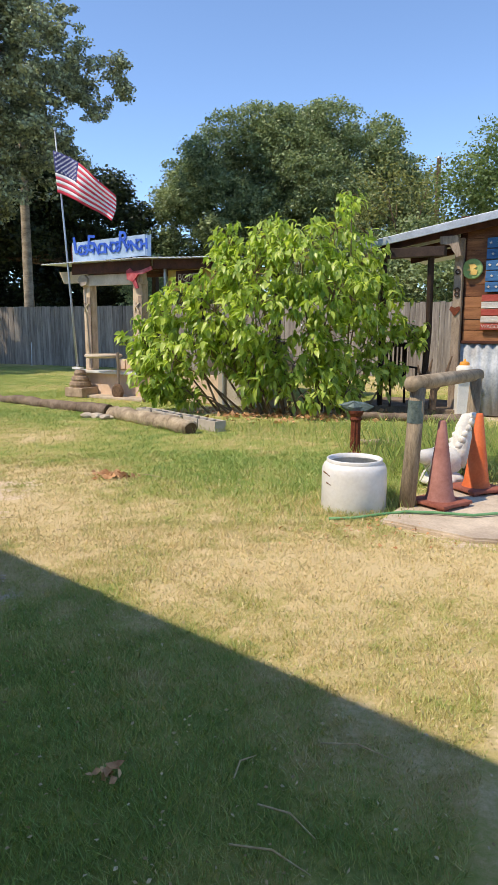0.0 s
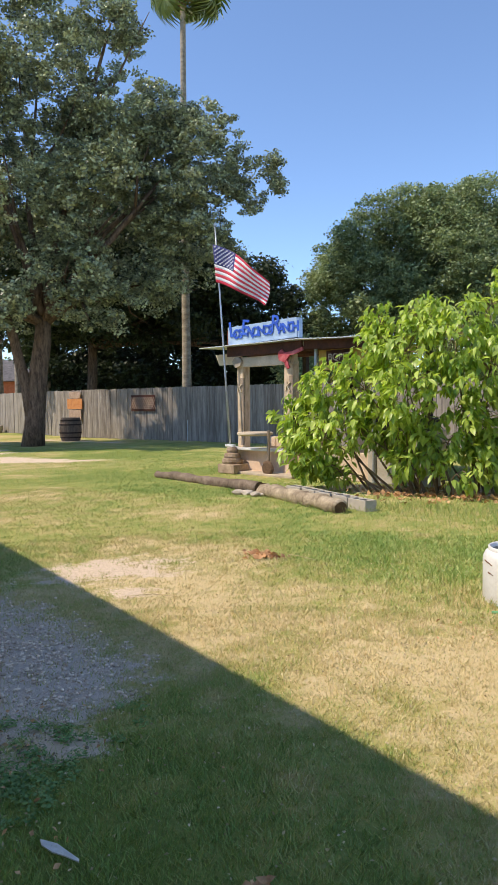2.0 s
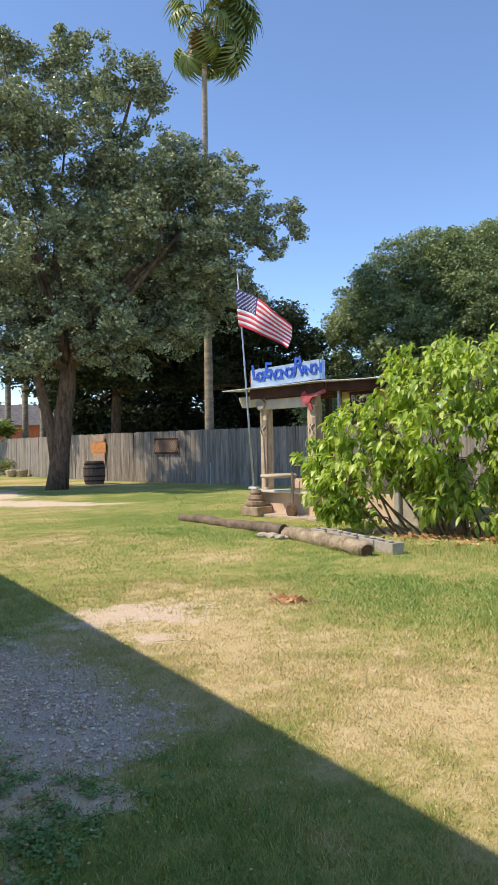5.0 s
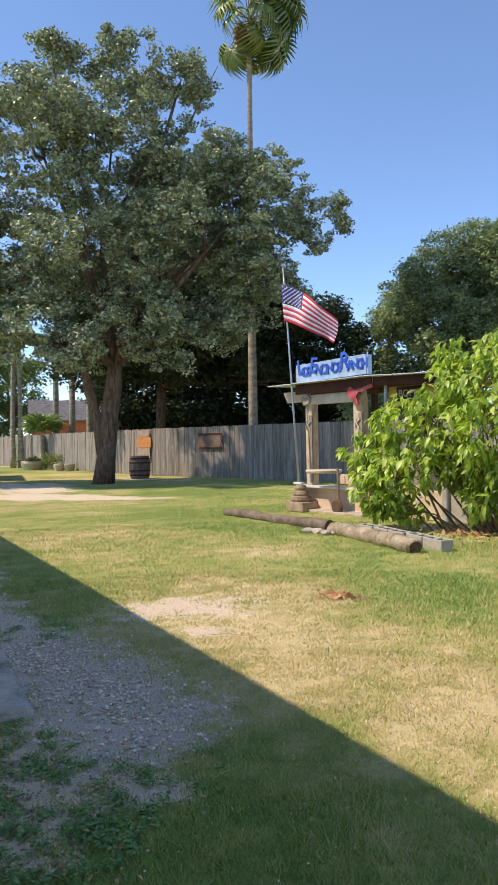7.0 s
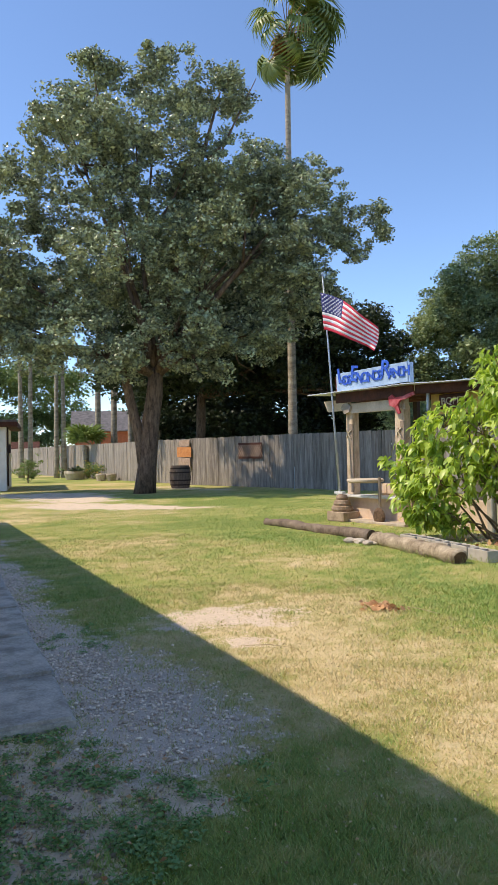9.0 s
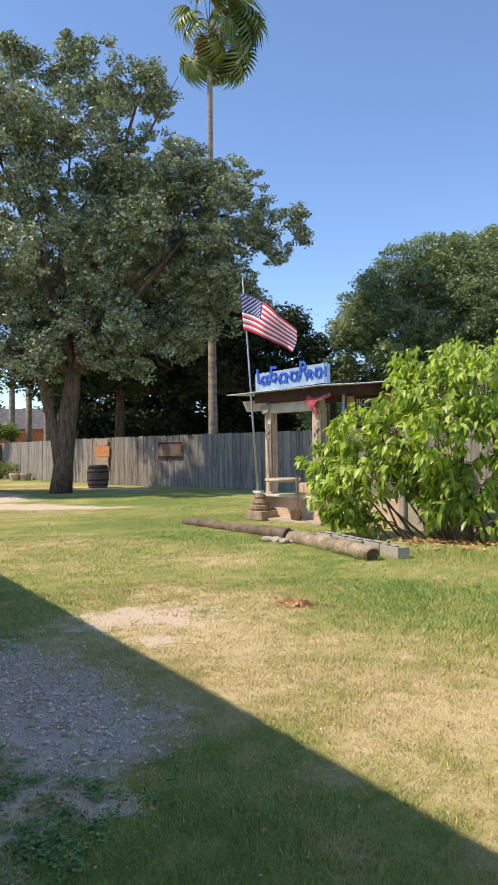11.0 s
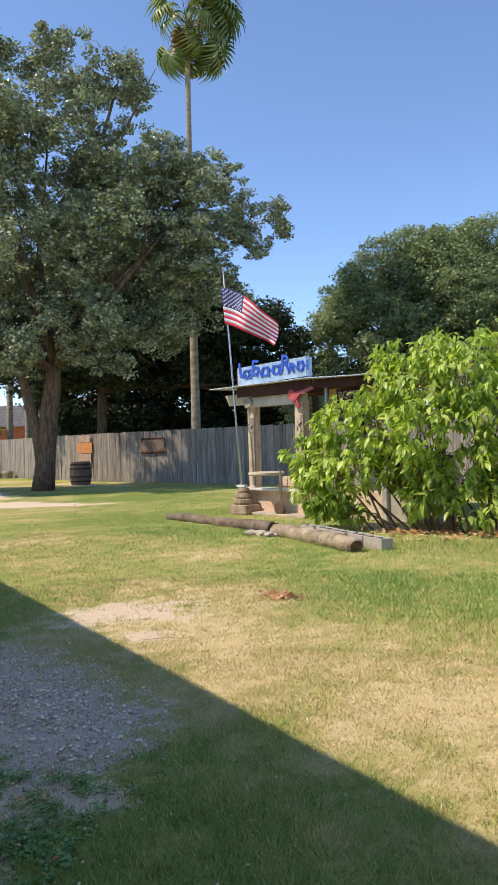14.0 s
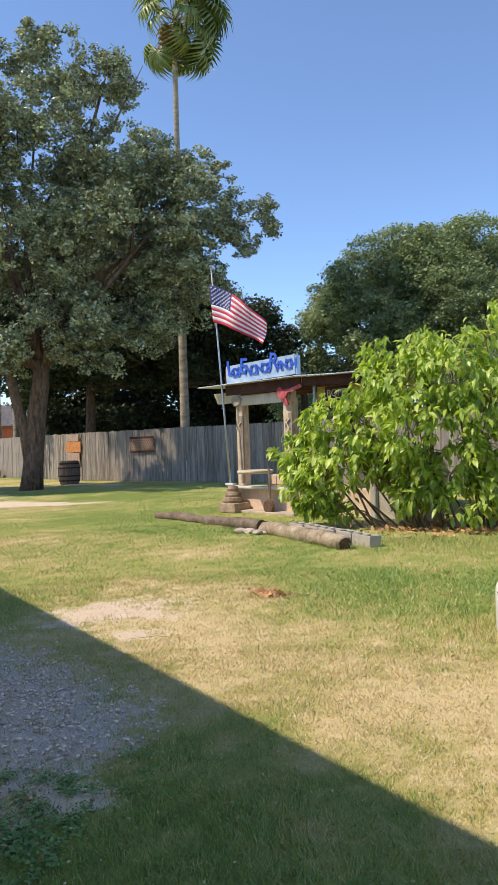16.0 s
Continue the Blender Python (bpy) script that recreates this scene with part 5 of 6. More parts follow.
def build_rail():
    a, b = Vector((1.24, 5.36, 0)), Vector((2.02, 6.45, 0))
    ob = thing("hitching_rail", "weathered round timber hitching rail", "rail", a)
    d = b - a
    for s, r in ((0.0, 0.062), (1.0, 0.06)):
        p = d * s
        part("post", tube(bmesh.new(), [p + Vector((-0.03 * (1 - s), 0, -0.05)), p + Vector((0.0, 0, 0.5)), p + Vector((0.02, 0, 1.0))], [r * 1.1, r, r * 0.96], 14, wob=0.04, rng=random), M["post"], ob, smooth=True)
    u = d.normalized()
    part("crossbar", tube(bmesh.new(), [-u * 0.08 + Vector((0, 0, 1.035)), d * 0.5 + Vector((0, 0, 1.035)), d + u * 0.12 + Vector((0, 0, 1.03))], [0.062, 0.06, 0.056], 16, wob=0.04, rng=random), M["bar"], ob, smooth=True)
    part("paint_band", tube(bmesh.new(), [(0.008, 0, 0.72), (0.012, 0, 0.9)], 0.0635, 14, cap=False), M["patina"], ob, "faded blue-green paint band")


def cone(at, h, mat, label, turn, lean=0):
    ob = thing("traffic_cone", label, "traffic cone", at, turn)
    bm = boxed((0.37, 0.37, 0.03), (0, 0, 0.035), bevel=0.012)
    base = part("base", bm, M["cone_base"], ob)
    for x in (-0.13, 0.13):
        for y in (-0.13, 0.13):
            part("foot", boxed((0.07, 0.07, 0.02), (x, y, 0.01), bevel=0.004), M["cone_base"], base)
    k = math.tan(radians(lean))
    bm = lathe(bmesh.new(), ((0.125, 0.05), (0.118, 0.07), (0.108, 0.1), (0.03, h - 0.01), (0.022, h), (0.014, h - 0.004), (0.02, h - 0.1)), 32)
    for v in bm.verts:
        v.co.x += k * v.co.z
    part("body", bm, mat, ob, smooth=True)


def build_statue():
    """A white swan-shaped planter: round body, raised curled neck, on a rough base."""
    bm = bmesh.new()
    r = bmesh.ops.create_icosphere(bm, subdivisions=3, radius=1)
    for v in r["verts"]:
        v.co = Vector((v.co.x * 0.2, v.co.y * 0.15, v.co.z * 0.15 + 0.24))
    tube(bm, [(0.1, 0, 0.22), (0.17, 0, 0.34), (0.2, 0, 0.46), (0.2, 0, 0.56), (0.23, 0, 0.63), (0.29, 0, 0.64), (0.33, 0, 0.58), (0.34, 0, 0.54)], [0.13, 0.11, 0.085, 0.07, 0.06, 0.058, 0.045, 0.02], 14, wob=0.06, rng=random)
    for k in range(12):
        t = k / 11
        p = Vector((0.1 + 0.14 * t, 0.0, 0.32 + 0.36 * t)) + Vector((0.03, 0, 0.0))
        q = bmesh.ops.create_icosphere(bm, subdivisions=1, radius=0.04)
        for v in q["verts"]:
            v.co += Vector((0.1 + 0.17 * t, 0.06 * (-1) ** k, 0.36 + 0.3 * t))
    q = bmesh.ops.create_icosphere(bm, subdivisions=3, radius=0.2)
    for v in q["verts"]:
        v.co = v.co * (1 + 0.25 * noise.noise(v.co * 12)) * 1.0
        v.co.z = v.co.z * 0.45 + 0.07
    tube(bm, [(-0.12, 0, 0.28), (-0.26, 0, 0.3), (-0.32, 0, 0.36)], [0.09, 0.06, 0.02], 10)
    ob = part("garden_statue", bm, M["statue"], smooth=True)
    ob.matrix_basis = pose(1.72, 6.25, 0, 0, 0, 20)
    tagged(ob, "white painted concrete bird-shaped garden statue on rough base", "statue")


def build_slab():
    bm = bmesh.new()
    out = [(0.93, 4.95), (1.5, 4.5), (2.6, 4.35), (3.4, 6.1), (1.75, 6.2), (1.2, 5.4)]
    lo = [bm.verts.new((x, y, -0.1)) for x, y in out]
    hi = [bm.verts.new((x, y, 0.035)) for x, y in out]
    bm.faces.new(lo[::-1])
    bm.faces.new(hi)
    for k in range(len(out)):
        j = (k + 1) % len(out)
        bm.faces.new((lo[k], lo[j], hi[j], hi[k]))
    bmesh.ops.bevel(bm, geom=[e for e in bm.edges if all(v.co.z > 0 for v in e.verts)], offset=0.015, segments=2, affect="EDGES")
    tagged(part("concrete_slab", bm, M["concrete"]), "rough concrete slab set in the lawn", "paving", kind="structure")
    bm = bmesh.new()
    pts = [(0.55, 5.0, 0.02), (0.75, 5.03, 0.02), (0.95, 5.1, 0.03), (1.15, 5.12, 0.05), (1.4, 5.08, 0.055), (1.65, 5.02, 0.055), (1.9, 5.1, 0.055), (2.3, 5.2, 0.055), (3.0, 5.1, 0.055)]
    tube(bm, pts, 0.012, 8)
    tagged(part("garden_hose", bm, M["hose"], smooth=True), "green garden hose lying across the slab", "hose")


cone((1.49, 5.4, 0.035), 0.7, M["cone_pink"], "faded pinkish traffic cone on the slab", 38, -1.5)
cone((1.93, 5.9, 0.035), 0.7, M["cone"], "orange traffic cone standing beside the rail", 25, -0.5)


# ---- the shed ----
SHED_TURN = -30
SHED = pose(3.2, 11.7, 0, 0, 0, SHED_TURN)


def build_shed():
    ob = thing("shed", "wooden shed with tin wainscot and sloping metal roof", "shed", (3.2, 11.7, 0), SHED_TURN)
    rng = random.Random(2)
    wall = part("wall", boxed((4.2, 0.1, 3.3), (2.1, 0.12, 1.65), bevel=0), M["brown"], ob)
    part("side_wall", boxed((0.1, 3.0, 2.7), (0.12, 1.7, 1.35), bevel=0), M["brown"], ob)
    me = bpy.data.meshes.new("plank")
    bm = boxed((4.0, 0.03, 0.182), (2.05, 0.05, 0.092), bevel=0.008)
    bm.to_mesh(me)
    bm.free()
    me.materials.append(M["plank"])
    for k in range(11):
        share("plank", me, pose(0.07, rng.uniform(-0.006, 0.006), 1.25 + 0.186 * k), wall)
    # corrugated wainscot
    bm = bmesh.new()
    n = 120
    rows = [[bm.verts.new((0.1 + 3.9 * j / n, 0.04 + 0.02 * math.sin(j * 2 * math.pi / 5.0), z)) for j in range(n + 1)] for z in (0.02, 1.24)]
    for j in range(n):
        bm.faces.new((rows[0][j], rows[0][j + 1], rows[1][j + 1], rows[1][j]))
    bm.normal_update()
    bmesh.ops.solidify(bm, geom=bm.faces[:], thickness=0.003)
    part("tin_wainscot", bm, M["corrug"], ob, "grey corrugated tin wainscot", smooth=True)
    part("rail_trim", boxed((4.0, 0.05, 0.05), (2.1, 0.03, 1.245)), M["brown"], ob)
    post = part("corner_post", boxed((0.14, 0.14, 2.95), (0.02, 0.02, 1.47), bevel=0.012), M["grey_wood"], ob, "grey weathered corner post")
    for k, (z, s) in enumerate(((2.4, 0.035), (2.1, 0.035), (2.03, 0.035))):
        ring = bmesh.new()
        tube(ring, [(0.02 + s * math.cos(t), -0.06, z + s * math.sin(t)) for t in np.linspace(0, 2 * math.pi, 13)], 0.012, 6)
        part("hook_ring", ring, M["black_wood"], post)
    part("heart", prism(bmesh.new(), ((0, -0.09), (0.09, 0.02), (0.07, 0.08), (0.0, 0.05), (-0.07, 0.08), (-0.09, 0.02)), 0.02, pose(0.0, -0.06, 1.76)), M["rust"], post)
    # roof, rising along the front
    th = 9.2
    part("roof_sheet", boxed((6.4, 3.8, 0.06), (1.5, 1.55, 3.4), (0, -th, 0), 0.01), M["roof"], ob, "pale sheet metal roof")
    part("fascia", boxed((6.4, 0.04, 0.12), (1.5, -0.35, 3.36), (0, -th, 0), 0.006), M["roofmetal"], ob)
    for y in (-0.15, 0.9, 1.9):
        part("rafter", boxed((6.0, 0.06, 0.12), (1.5, y, 3.29), (0, -th, 0)), M["brown"], ob)
    part("porch_beam", boxed((1.1, 0.16, 0.16), (-0.68, -0.3, 2.72), bevel=0.01), M["black_wood"], ob)
    part("beam_end", boxed((0.02, 0.17, 0.17), (-1.24, -0.3, 2.72)), M["white"], ob, "pale painted beam end")
    part("knee_brace", prism(bmesh.new(), ((-0.3, 0.1), (-0.02, 0.1), (0.06, -0.22), (-0.02, -0.24), (-0.14, -0.04), (-0.3, -0.02)), 0.1, pose(0.05, -0.2, 2.86)), M["grey_wood"], ob)
    part("porch_post", tube(bmesh.new(), [(-0.52, 0.0, 0), (-0.45, 0.0, 1.4), (-0.4, -0.2, 2.66)], 0.055, 10), M["black_wood"], ob, "dark leaning porch post")
    part("porch_post", tube(bmesh.new(), [(-1.2, -0.25, 0), (-1.2, -0.25, 2.66)], 0.05, 10), M["black_wood"], ob)
    part("porch_deck", boxed((1.9, 1.6, 0.12), (-0.7, 0.5, 0.06), bevel=0.02), M["log_dark"], ob)
    return ob


def build_shed_decor():
    ob = thing("wooden_flag", "rustic slatted wooden flag in red, white and blue", "wall decoration", SHED @ Vector((0.44, -0.02, 1.58)), SHED_TURN)
    for k in range(5):
        part("blue_slat", boxed((0.62, 0.03, 0.16), (0.33, 0, 0.56 + 0.175 * k), bevel=0.008), M["barn_blue"], ob)
        for j in range(5):
            bm = bmesh.new()
            prism(bm, [(math.sin(t * math.pi / 5) * (0.028 if t % 2 == 0 else 0.012), math.cos(t * math.pi / 5) * (0.028 if t % 2 == 0 else 0.012)) for t in range(10)], 0.012, pose(0.08 + 0.12 * j + 0.04 * (k % 2), -0.02, 0.56 + 0.175 * k))
            part("star", bm, M["barn_white"], ob)
    for k in range(8):
        z = 0.0 + 0.115 * k
        full = k < 4
        part("stripe_slat", boxed((1.7 if full else 1.02, 0.03, 0.105), (0.83 if full else 1.17, 0, z + 0.04), bevel=0.006), M["barn_red"] if k % 2 == 1 else M["barn_white"], ob)
    ob = thing("name_sign", "red wooden sign with pale lettering", "sign", SHED @ Vector((0.72, -0.025, 1.4)), SHED_TURN)
    bd = part("board", boxed((0.6, 0.03, 0.1), (0.0, 0, 0.1), bevel=0.008), M["barn_red"], ob)
    letters("lettering", "WAGON", 0.085, pose(-0.11, -0.017, 0.1) @ UPRIGHT, M["barn_white"], bd, 0.004)
    ob = thing("round_plaque", "round green plaque with a golden relief", "plaque", SHED @ Vector((0.24, 0, 2.44)), SHED_TURN)
    bm = lathe(bmesh.new(), ((0.0, 0.02), (0.15, 0.02), (0.165, 0.01), (0.165, -0.02), (0.0, -0.02)), 32)
    bmesh.ops.transform(bm, matrix=pose(0, 0, 0, 90), verts=bm.verts[:])
    disc = part("disc", bm, M["disc"], ob)
    part("relief", prism(bmesh.new(), ((-0.07, 0.07), (0.03, 0.08), (0.08, 0.03), (0.03, 0.0), (0.09, -0.03), (0.07, -0.1), (-0.05, -0.09), (-0.02, -0.04), (-0.09, -0.02), (-0.03, 0.02)), 0.02, pose(0, -0.025, 0)), M["gold"], disc)
    # rocking chair on the porch
    ob = thing("slatted_chair", "dark slat-backed wooden chair on the shed porch", "chair", (2.35, 12.1, 0.12), 15)
    part("seat", boxed((0.5, 0.48, 0.05), (0, 0, 0.45), bevel=0.015), M["black_wood"], ob)
    for x in (-0.24, 0.24):
        for y in (-0.22, 0.22):
            part("leg", tube(bmesh.new(), [(x, y, 0), (x, y, 1.05 if y > 0 else 0.66)], 0.022, 8), M["black_wood"], ob)
        part("armrest", boxed((0.06, 0.5, 0.03), (x, 0, 0.67), bevel=0.01), M["black_wood"], ob)
    for k in range(6):
        part("back_slat", boxed((0.045, 0.02, 0.56), (-0.2 + 0.08 * k, 0.23, 0.76)), M["black_wood"], ob)
    part("top_rail", boxed((0.54, 0.03, 0.08), (0, 0.23, 1.06), bevel=0.01), M["black_wood"], ob)
    # driftwood ornaments and pots by the shed
    bm = bmesh.new()
    tube(bm, [(0, 0, 0), (0.03, 0, 0.35), (-0.08, 0, 0.6), (-0.02, 0, 0.85)], [0.07, 0.06, 0.04, 0.01], 8, wob=0.1, rng=random)
    tube(bm, [(0.02, 0, 0.3), (0.2, 0, 0.55), (0.3, 0, 0.9)], [0.05, 0.04, 0.01], 7)
    tube(bm, [(0.0, 0, 0.4), (-0.2, 0.02, 0.55), (-0.26, 0, 0.75)], [0.04, 0.03, 0.01], 7)
    ob = part("driftwood", bm, M["bark"])
    ob.matrix_basis = pose(2.8, 11.4, 0.12)
    tagged(ob, "gnarled brown driftwood leaning on the shed porch", "driftwood")
    ob = thing("plinth", "white square plinth by the shed", "plinth", (3.28, 11.35, 0))
    part("shaft", boxed((0.2, 0.2, 0.62), (0, 0, 0.31), bevel=0.015), M["white"], ob)
    part("cap", boxed((0.27, 0.27, 0.06), (0, 0, 0.65), bevel=0.015), M["white"], ob)
    ob = thing("canister", "white canister with an orange lid on a plinth", "canister", (3.3, 11.35, 0.68))
    part("body", lathe(bmesh.new(), ((0.0, 0.0), (0.12, 0.0), (0.13, 0.03), (0.13, 0.15), (0.09, 0.19), (0.0, 0.19)), 20), M["plastic"], ob, smooth=True)
    part("lid", lathe(bmesh.new(), ((0.08, 0.19), (0.08, 0.23), (0.05, 0.25), (0.02, 0.25), (0.02, 0.29), (0.0, 0.29)), 16), M["orange_lid"], ob, "orange lid", smooth=True)
    # timber edging before the porch
    log_body("edging_timber", (1.5, 11.0, 0.07), (3.1, 10.6, 0.07), 0.08, 0.08, M["log_dark"], "low brown timber edging before the shed", 5)
    log_body("edging_timber", (1.2, 8.6, 0.04), (2.1, 8.2, 0.04), 0.05, 0.05, M["log"], "weathered timber lying in tall grass", 6)


# ---- along the fence ----
def on_fence(s, z, off=-0.08):
    (ax, ay), (bx, by) = FENCE[0], FENCE[1]
    l = math.hypot(bx - ax, by - ay)
    ux, uy = (bx - ax) / l, (by - ay) / l
    turn = math.degrees(math.atan2(uy, ux)) + 180
    return pose(ax + ux * s + (uy) * 0.0, ay + uy * s, z, 0, 0, turn) @ pose(0, off, 0)


def build_fence_things():
    ob = thing("orange_board", "orange and pale boards nailed on the fence", "board")
    ob.matrix_basis = on_fence(32.6, 1.25)
    part("panel", boxed((1.1, 0.03, 0.5), (0, 0, 0.35)), M["orange"], ob)
    part("upper_panel", boxed((0.8, 0.03, 0.3), (0.02, -0.004, 0.78)), M["lattice"], ob)
    part("lower_panel", boxed((0.9, 0.03, 0.5), (0, 0.004, -0.18)), M["lattice"], ob)
    ob = thing("lattice_panel", "small brown lattice panel set in the fence", "lattice")
    ob.matrix_basis = on_fence(27.95, 1.25)
    part("backing", boxed((1.5, 0.02, 0.7), (0, 0.01, 0.35)), M["brown"], ob)
    for k in range(11):
        x = -0.65 + 0.13 * k
        part("slat", boxed((0.03, 0.015, 0.62), (x, -0.01, 0.35), (0, 35, 0), 0), M["lattice"], ob)
        part("slat", boxed((0.03, 0.015, 0.62), (x, -0.028, 0.35), (0, -35, 0), 0), M["lattice"], ob)
    ob = thing("wooden_barrel", "dark weathered wooden barrel beside the fence", "barrel", (-14.75, 26.7, 0))
    prof = ((0.0, 0.0), (0.4, 0.0), (0.46, 0.3), (0.47, 0.5), (0.46, 0.7), (0.4, 1.0), (0.37, 1.0), (0.37, 0.95), (0.0, 0.95))
    part("staves", lathe(bmesh.new(), prof, 24), M["barrel"], ob)
    for z, r in ((0.15, 0.438), (0.35, 0.468), (0.7, 0.468), (0.88, 0.43)):
        part("hoop", lathe(bmesh.new(), ((r, z - 0.03), (r + 0.008, z - 0.028), (r + 0.008, z + 0.028), (r, z + 0.03)), 24), M["black_wood"], ob)
    ob = thing("metal_stake", "thin metal stake standing before the fence", "stake", (-9.1, 25.9, 0))
    part("rod", tube(bmesh.new(), [(0, 0, -0.05), (0.02, 0, 0.9)], 0.02, 6), M["zinc"], ob)
    rng = np.random.default_rng(4)
    ob = thing("stone_planter", "low round stone planter with dry plants", "planter", (-27.6, 36.0, 0))
    part("bowl", lathe(bmesh.new(), ((0.0, 0), (0.55, 0), (0.7, 0.4), (0.66, 0.55), (0.55, 0.5), (0.0, 0.45)), 20), M["concrete"], ob)
    v, f = leaf_cloud(rng, rng.normal(0, 0.3, (30, 3)) * np.array([1, 1, 0.2]) + np.array([0, 0, 0.6]), np.full(30, 0.12), 14, 0.14)
    # planter plants share the leaf colour that was darkened for shade
    p = new("plants", np_mesh("plants", v, f, M["shade_toned_leaf"]))
    p.parent = ob
    for x, y in ((-24.3, 34.2), (-23.7, 34.4)):
        ob = thing("flower_pot", "squat stone pot in the lawn", "pot", (x, y, 0), group="stone pots")
        part("bowl", lathe(bmesh.new(), ((0.0, 0), (0.26, 0), (0.34, 0.34), (0.3, 0.42), (0.24, 0.36), (0.0, 0.33)), 16), M["stone"], ob)
    ob = thing("flower_bush", "low bush of pale yellow flowers by the fence", "bush", (-26.3, 36.8, 0))
    c = rng.normal(0, 1, (110, 3)) * np.array([1.1, 0.5, 0.28]) + np.array([0, 0, 0.5])
    v, f = leaf_cloud(rng, c, np.full(110, 0.13), 16, 0.13)
    p = new("foliage", np_mesh("foliage", v, f, M["bright_leaf"]))
    p.parent = ob
    v, f = leaf_cloud(rng, c[:70] + np.array([0, 0, 0.15]), np.full(70, 0.12), 5, 0.1)
    p = new("blossom", np_mesh("blossom", v, f, M["gold"]))
    p.parent = ob
    ob = thing("hose_coil", "green hose coil hung on the fence", "hose", (-32.2, 40.65, 0))
    bm = bmesh.new()
    for k in range(4):
        tube(bm, [(0.3 * math.cos(t) + 0.02 * k, -0.1 - 0.03 * k, 1.1 + 0.6 * math.sin(t)) for t in np.linspace(0, 2 * math.pi, 17)], 0.03, 6)
    part("loops", bm, M["hose"], ob)


# ---- houses ----
def gable_house(name, label, at, turn, w, d, h, rise, wall, roof, over=0.4, group=""):
    ob = thing(name, label, "house", at, turn)
    bm = bmesh.new()
    box(bm, (w, d, h), (w / 2, d / 2, h / 2))
    part("wall", bm, wall, ob)
    bm = bmesh.new()
    prism(bm, ((-0.0, h), (d, h), (d / 2, h + rise - 0.05)), w, pose(w / 2, 0, 0) @ pose(0, 0, 0, 0, 0, 90))
    part("gable", bm, wall, ob)
    sl = math.hypot(d / 2 + over, rise * (d / 2 + over) / (d / 2))
    ang = math.degrees(math.atan2(rise, d / 2))
    drop = rise * over / (d / 2)
    for s in (1, -1):
        cy = d / 2 - s * (d / 2 + over) / 2
        part("roof", boxed((w + 2 * over, sl, 0.09), (w / 2, cy, h + (rise - drop) / 2 + 0.03), (s * ang, 0, 0), 0.01), roof, ob)
    return ob


def build_houses():
    # the house whose eave shades the near lawn
    e = Vector((0.7683, -0.6401, 0)).normalized()
    corner = Vector((-13.77, 11.14, 0))
    ob = thing("dwelling_house", "long white stucco house whose eave shades the lawn", "house")
    turn = math.degrees(math.atan2(e.y, e.x))
    ob.matrix_basis = pose(corner.x, corner.y, 0, 0, 0, turn)
    # local x along the eave, local -y into the house
    L, Dp = 34.0, 9.0
    part("wall", boxed((L - 0.3, Dp - 1.2, 3.45), (L / 2, -Dp / 2 - 0.15, 1.725), bevel=0), M["house"], ob)
    rise, half = 1.5, Dp / 2
    a = math.degrees(math.atan2(rise, half))
    sl = math.hypot(rise, half)
    part("roof", boxed((L, sl, 0.1), (L / 2, -half / 2, 3.59 + rise / 2), (-a, 0, 0), 0), M["shingle"], ob)
    part("roof", boxed((L, sl, 0.1), (L / 2, -Dp + half / 2, 3.59 + rise / 2), (a, 0, 0), 0), M["shingle"], ob)
    part("gable", prism(bmesh.new(), ((0.75, 3.45), (Dp - 0.45, 3.45), (Dp / 2, 4.85)), L - 0.4, pose(L / 2, 0, 0) @ pose(0, 0, 0, 0, 0, -90)), M["house"], ob)
    # unseen white board, added to bounce light onto the shaded lawn
    part("soffit", boxed((L - 0.2, 0.66, 0.03), (L / 2, -0.4, 3.5), bevel=0), M["house"], ob, "added white board under the eave that bounces light")
    for x in (4, 9, 14, 19):
        w = part("window", boxed((1.3, 0.05, 1.1), (x, -0.73, 1.5)), M["white"], ob)
        part("pane", boxed((1.1, 0.02, 0.9), (x, -0.7, 1.5), bevel=0), M["glass"], w)
    # white outbuilding across the lawn
    ob = thing("outbuilding", "white stucco outbuilding with dark eaves", "house", (-21.95, 23.75, 0), 40)
    part("wall", boxed((7, 5, 3.0), (-3.5, 2.5, 1.5), bevel=0.02), M["house"], ob)
    part("roof", boxed((7.9, 5.9, 0.16), (-3.5, 2.5, 3.1), bevel=0.01), M["shingle"], ob)
    part("fascia", boxed((8.0, 6.0, 0.22), (-3.5, 2.5, 2.98), bevel=0.01), M["brown"], ob, "brown fascia")
    part("wall_lamp", boxed((0.16, 0.18, 0.4), (0.1, 0.25, 1.9), bevel=0.03), M["black_wood"], ob)
    part("downpipe", tube(bmesh.new(), [(0.05, 0.3, 0.2), (0.05, 0.3, 2.9)], 0.04, 8), M["black_wood"], ob)
    rng = np.random.default_rng(12)
    ob = thing("small_bush", "small leafy bush beside the white outbuilding", "bush", (-27.5, 31.5, 0))
    v, f = leaf_cloud(rng, rng.normal(0, 1, (70, 3)) * np.array([0.36, 0.36, 0.36]) + np.array([0, 0, 0.85]), np.full(70, 0.12), 20, 0.1)
    p = new("foliage", np_mesh("foliage", v, f, M["bright_leaf"]))
    p.parent = ob
    part("stem", tube(bmesh.new(), [(0, 0, -0.05), (0, 0, 1)], [0.05, 0.03], 6), M["twig"], ob)
    # neighbours beyond the fence
    gable_house("neighbour_house", "neighbouring brick house with a grey shingle roof", seen_from(37.4, 64, 0, 0), 36, 9, 8, 3.9, 1.9, M["brick_wall"], M["shingle"])
    gable_house("neighbour_house", "low white neighbouring house behind the trees", seen_from(28.5, 58, 0, 0), 24, 12, 8, 2.5, 1.2, M["house"], M["shingle"])
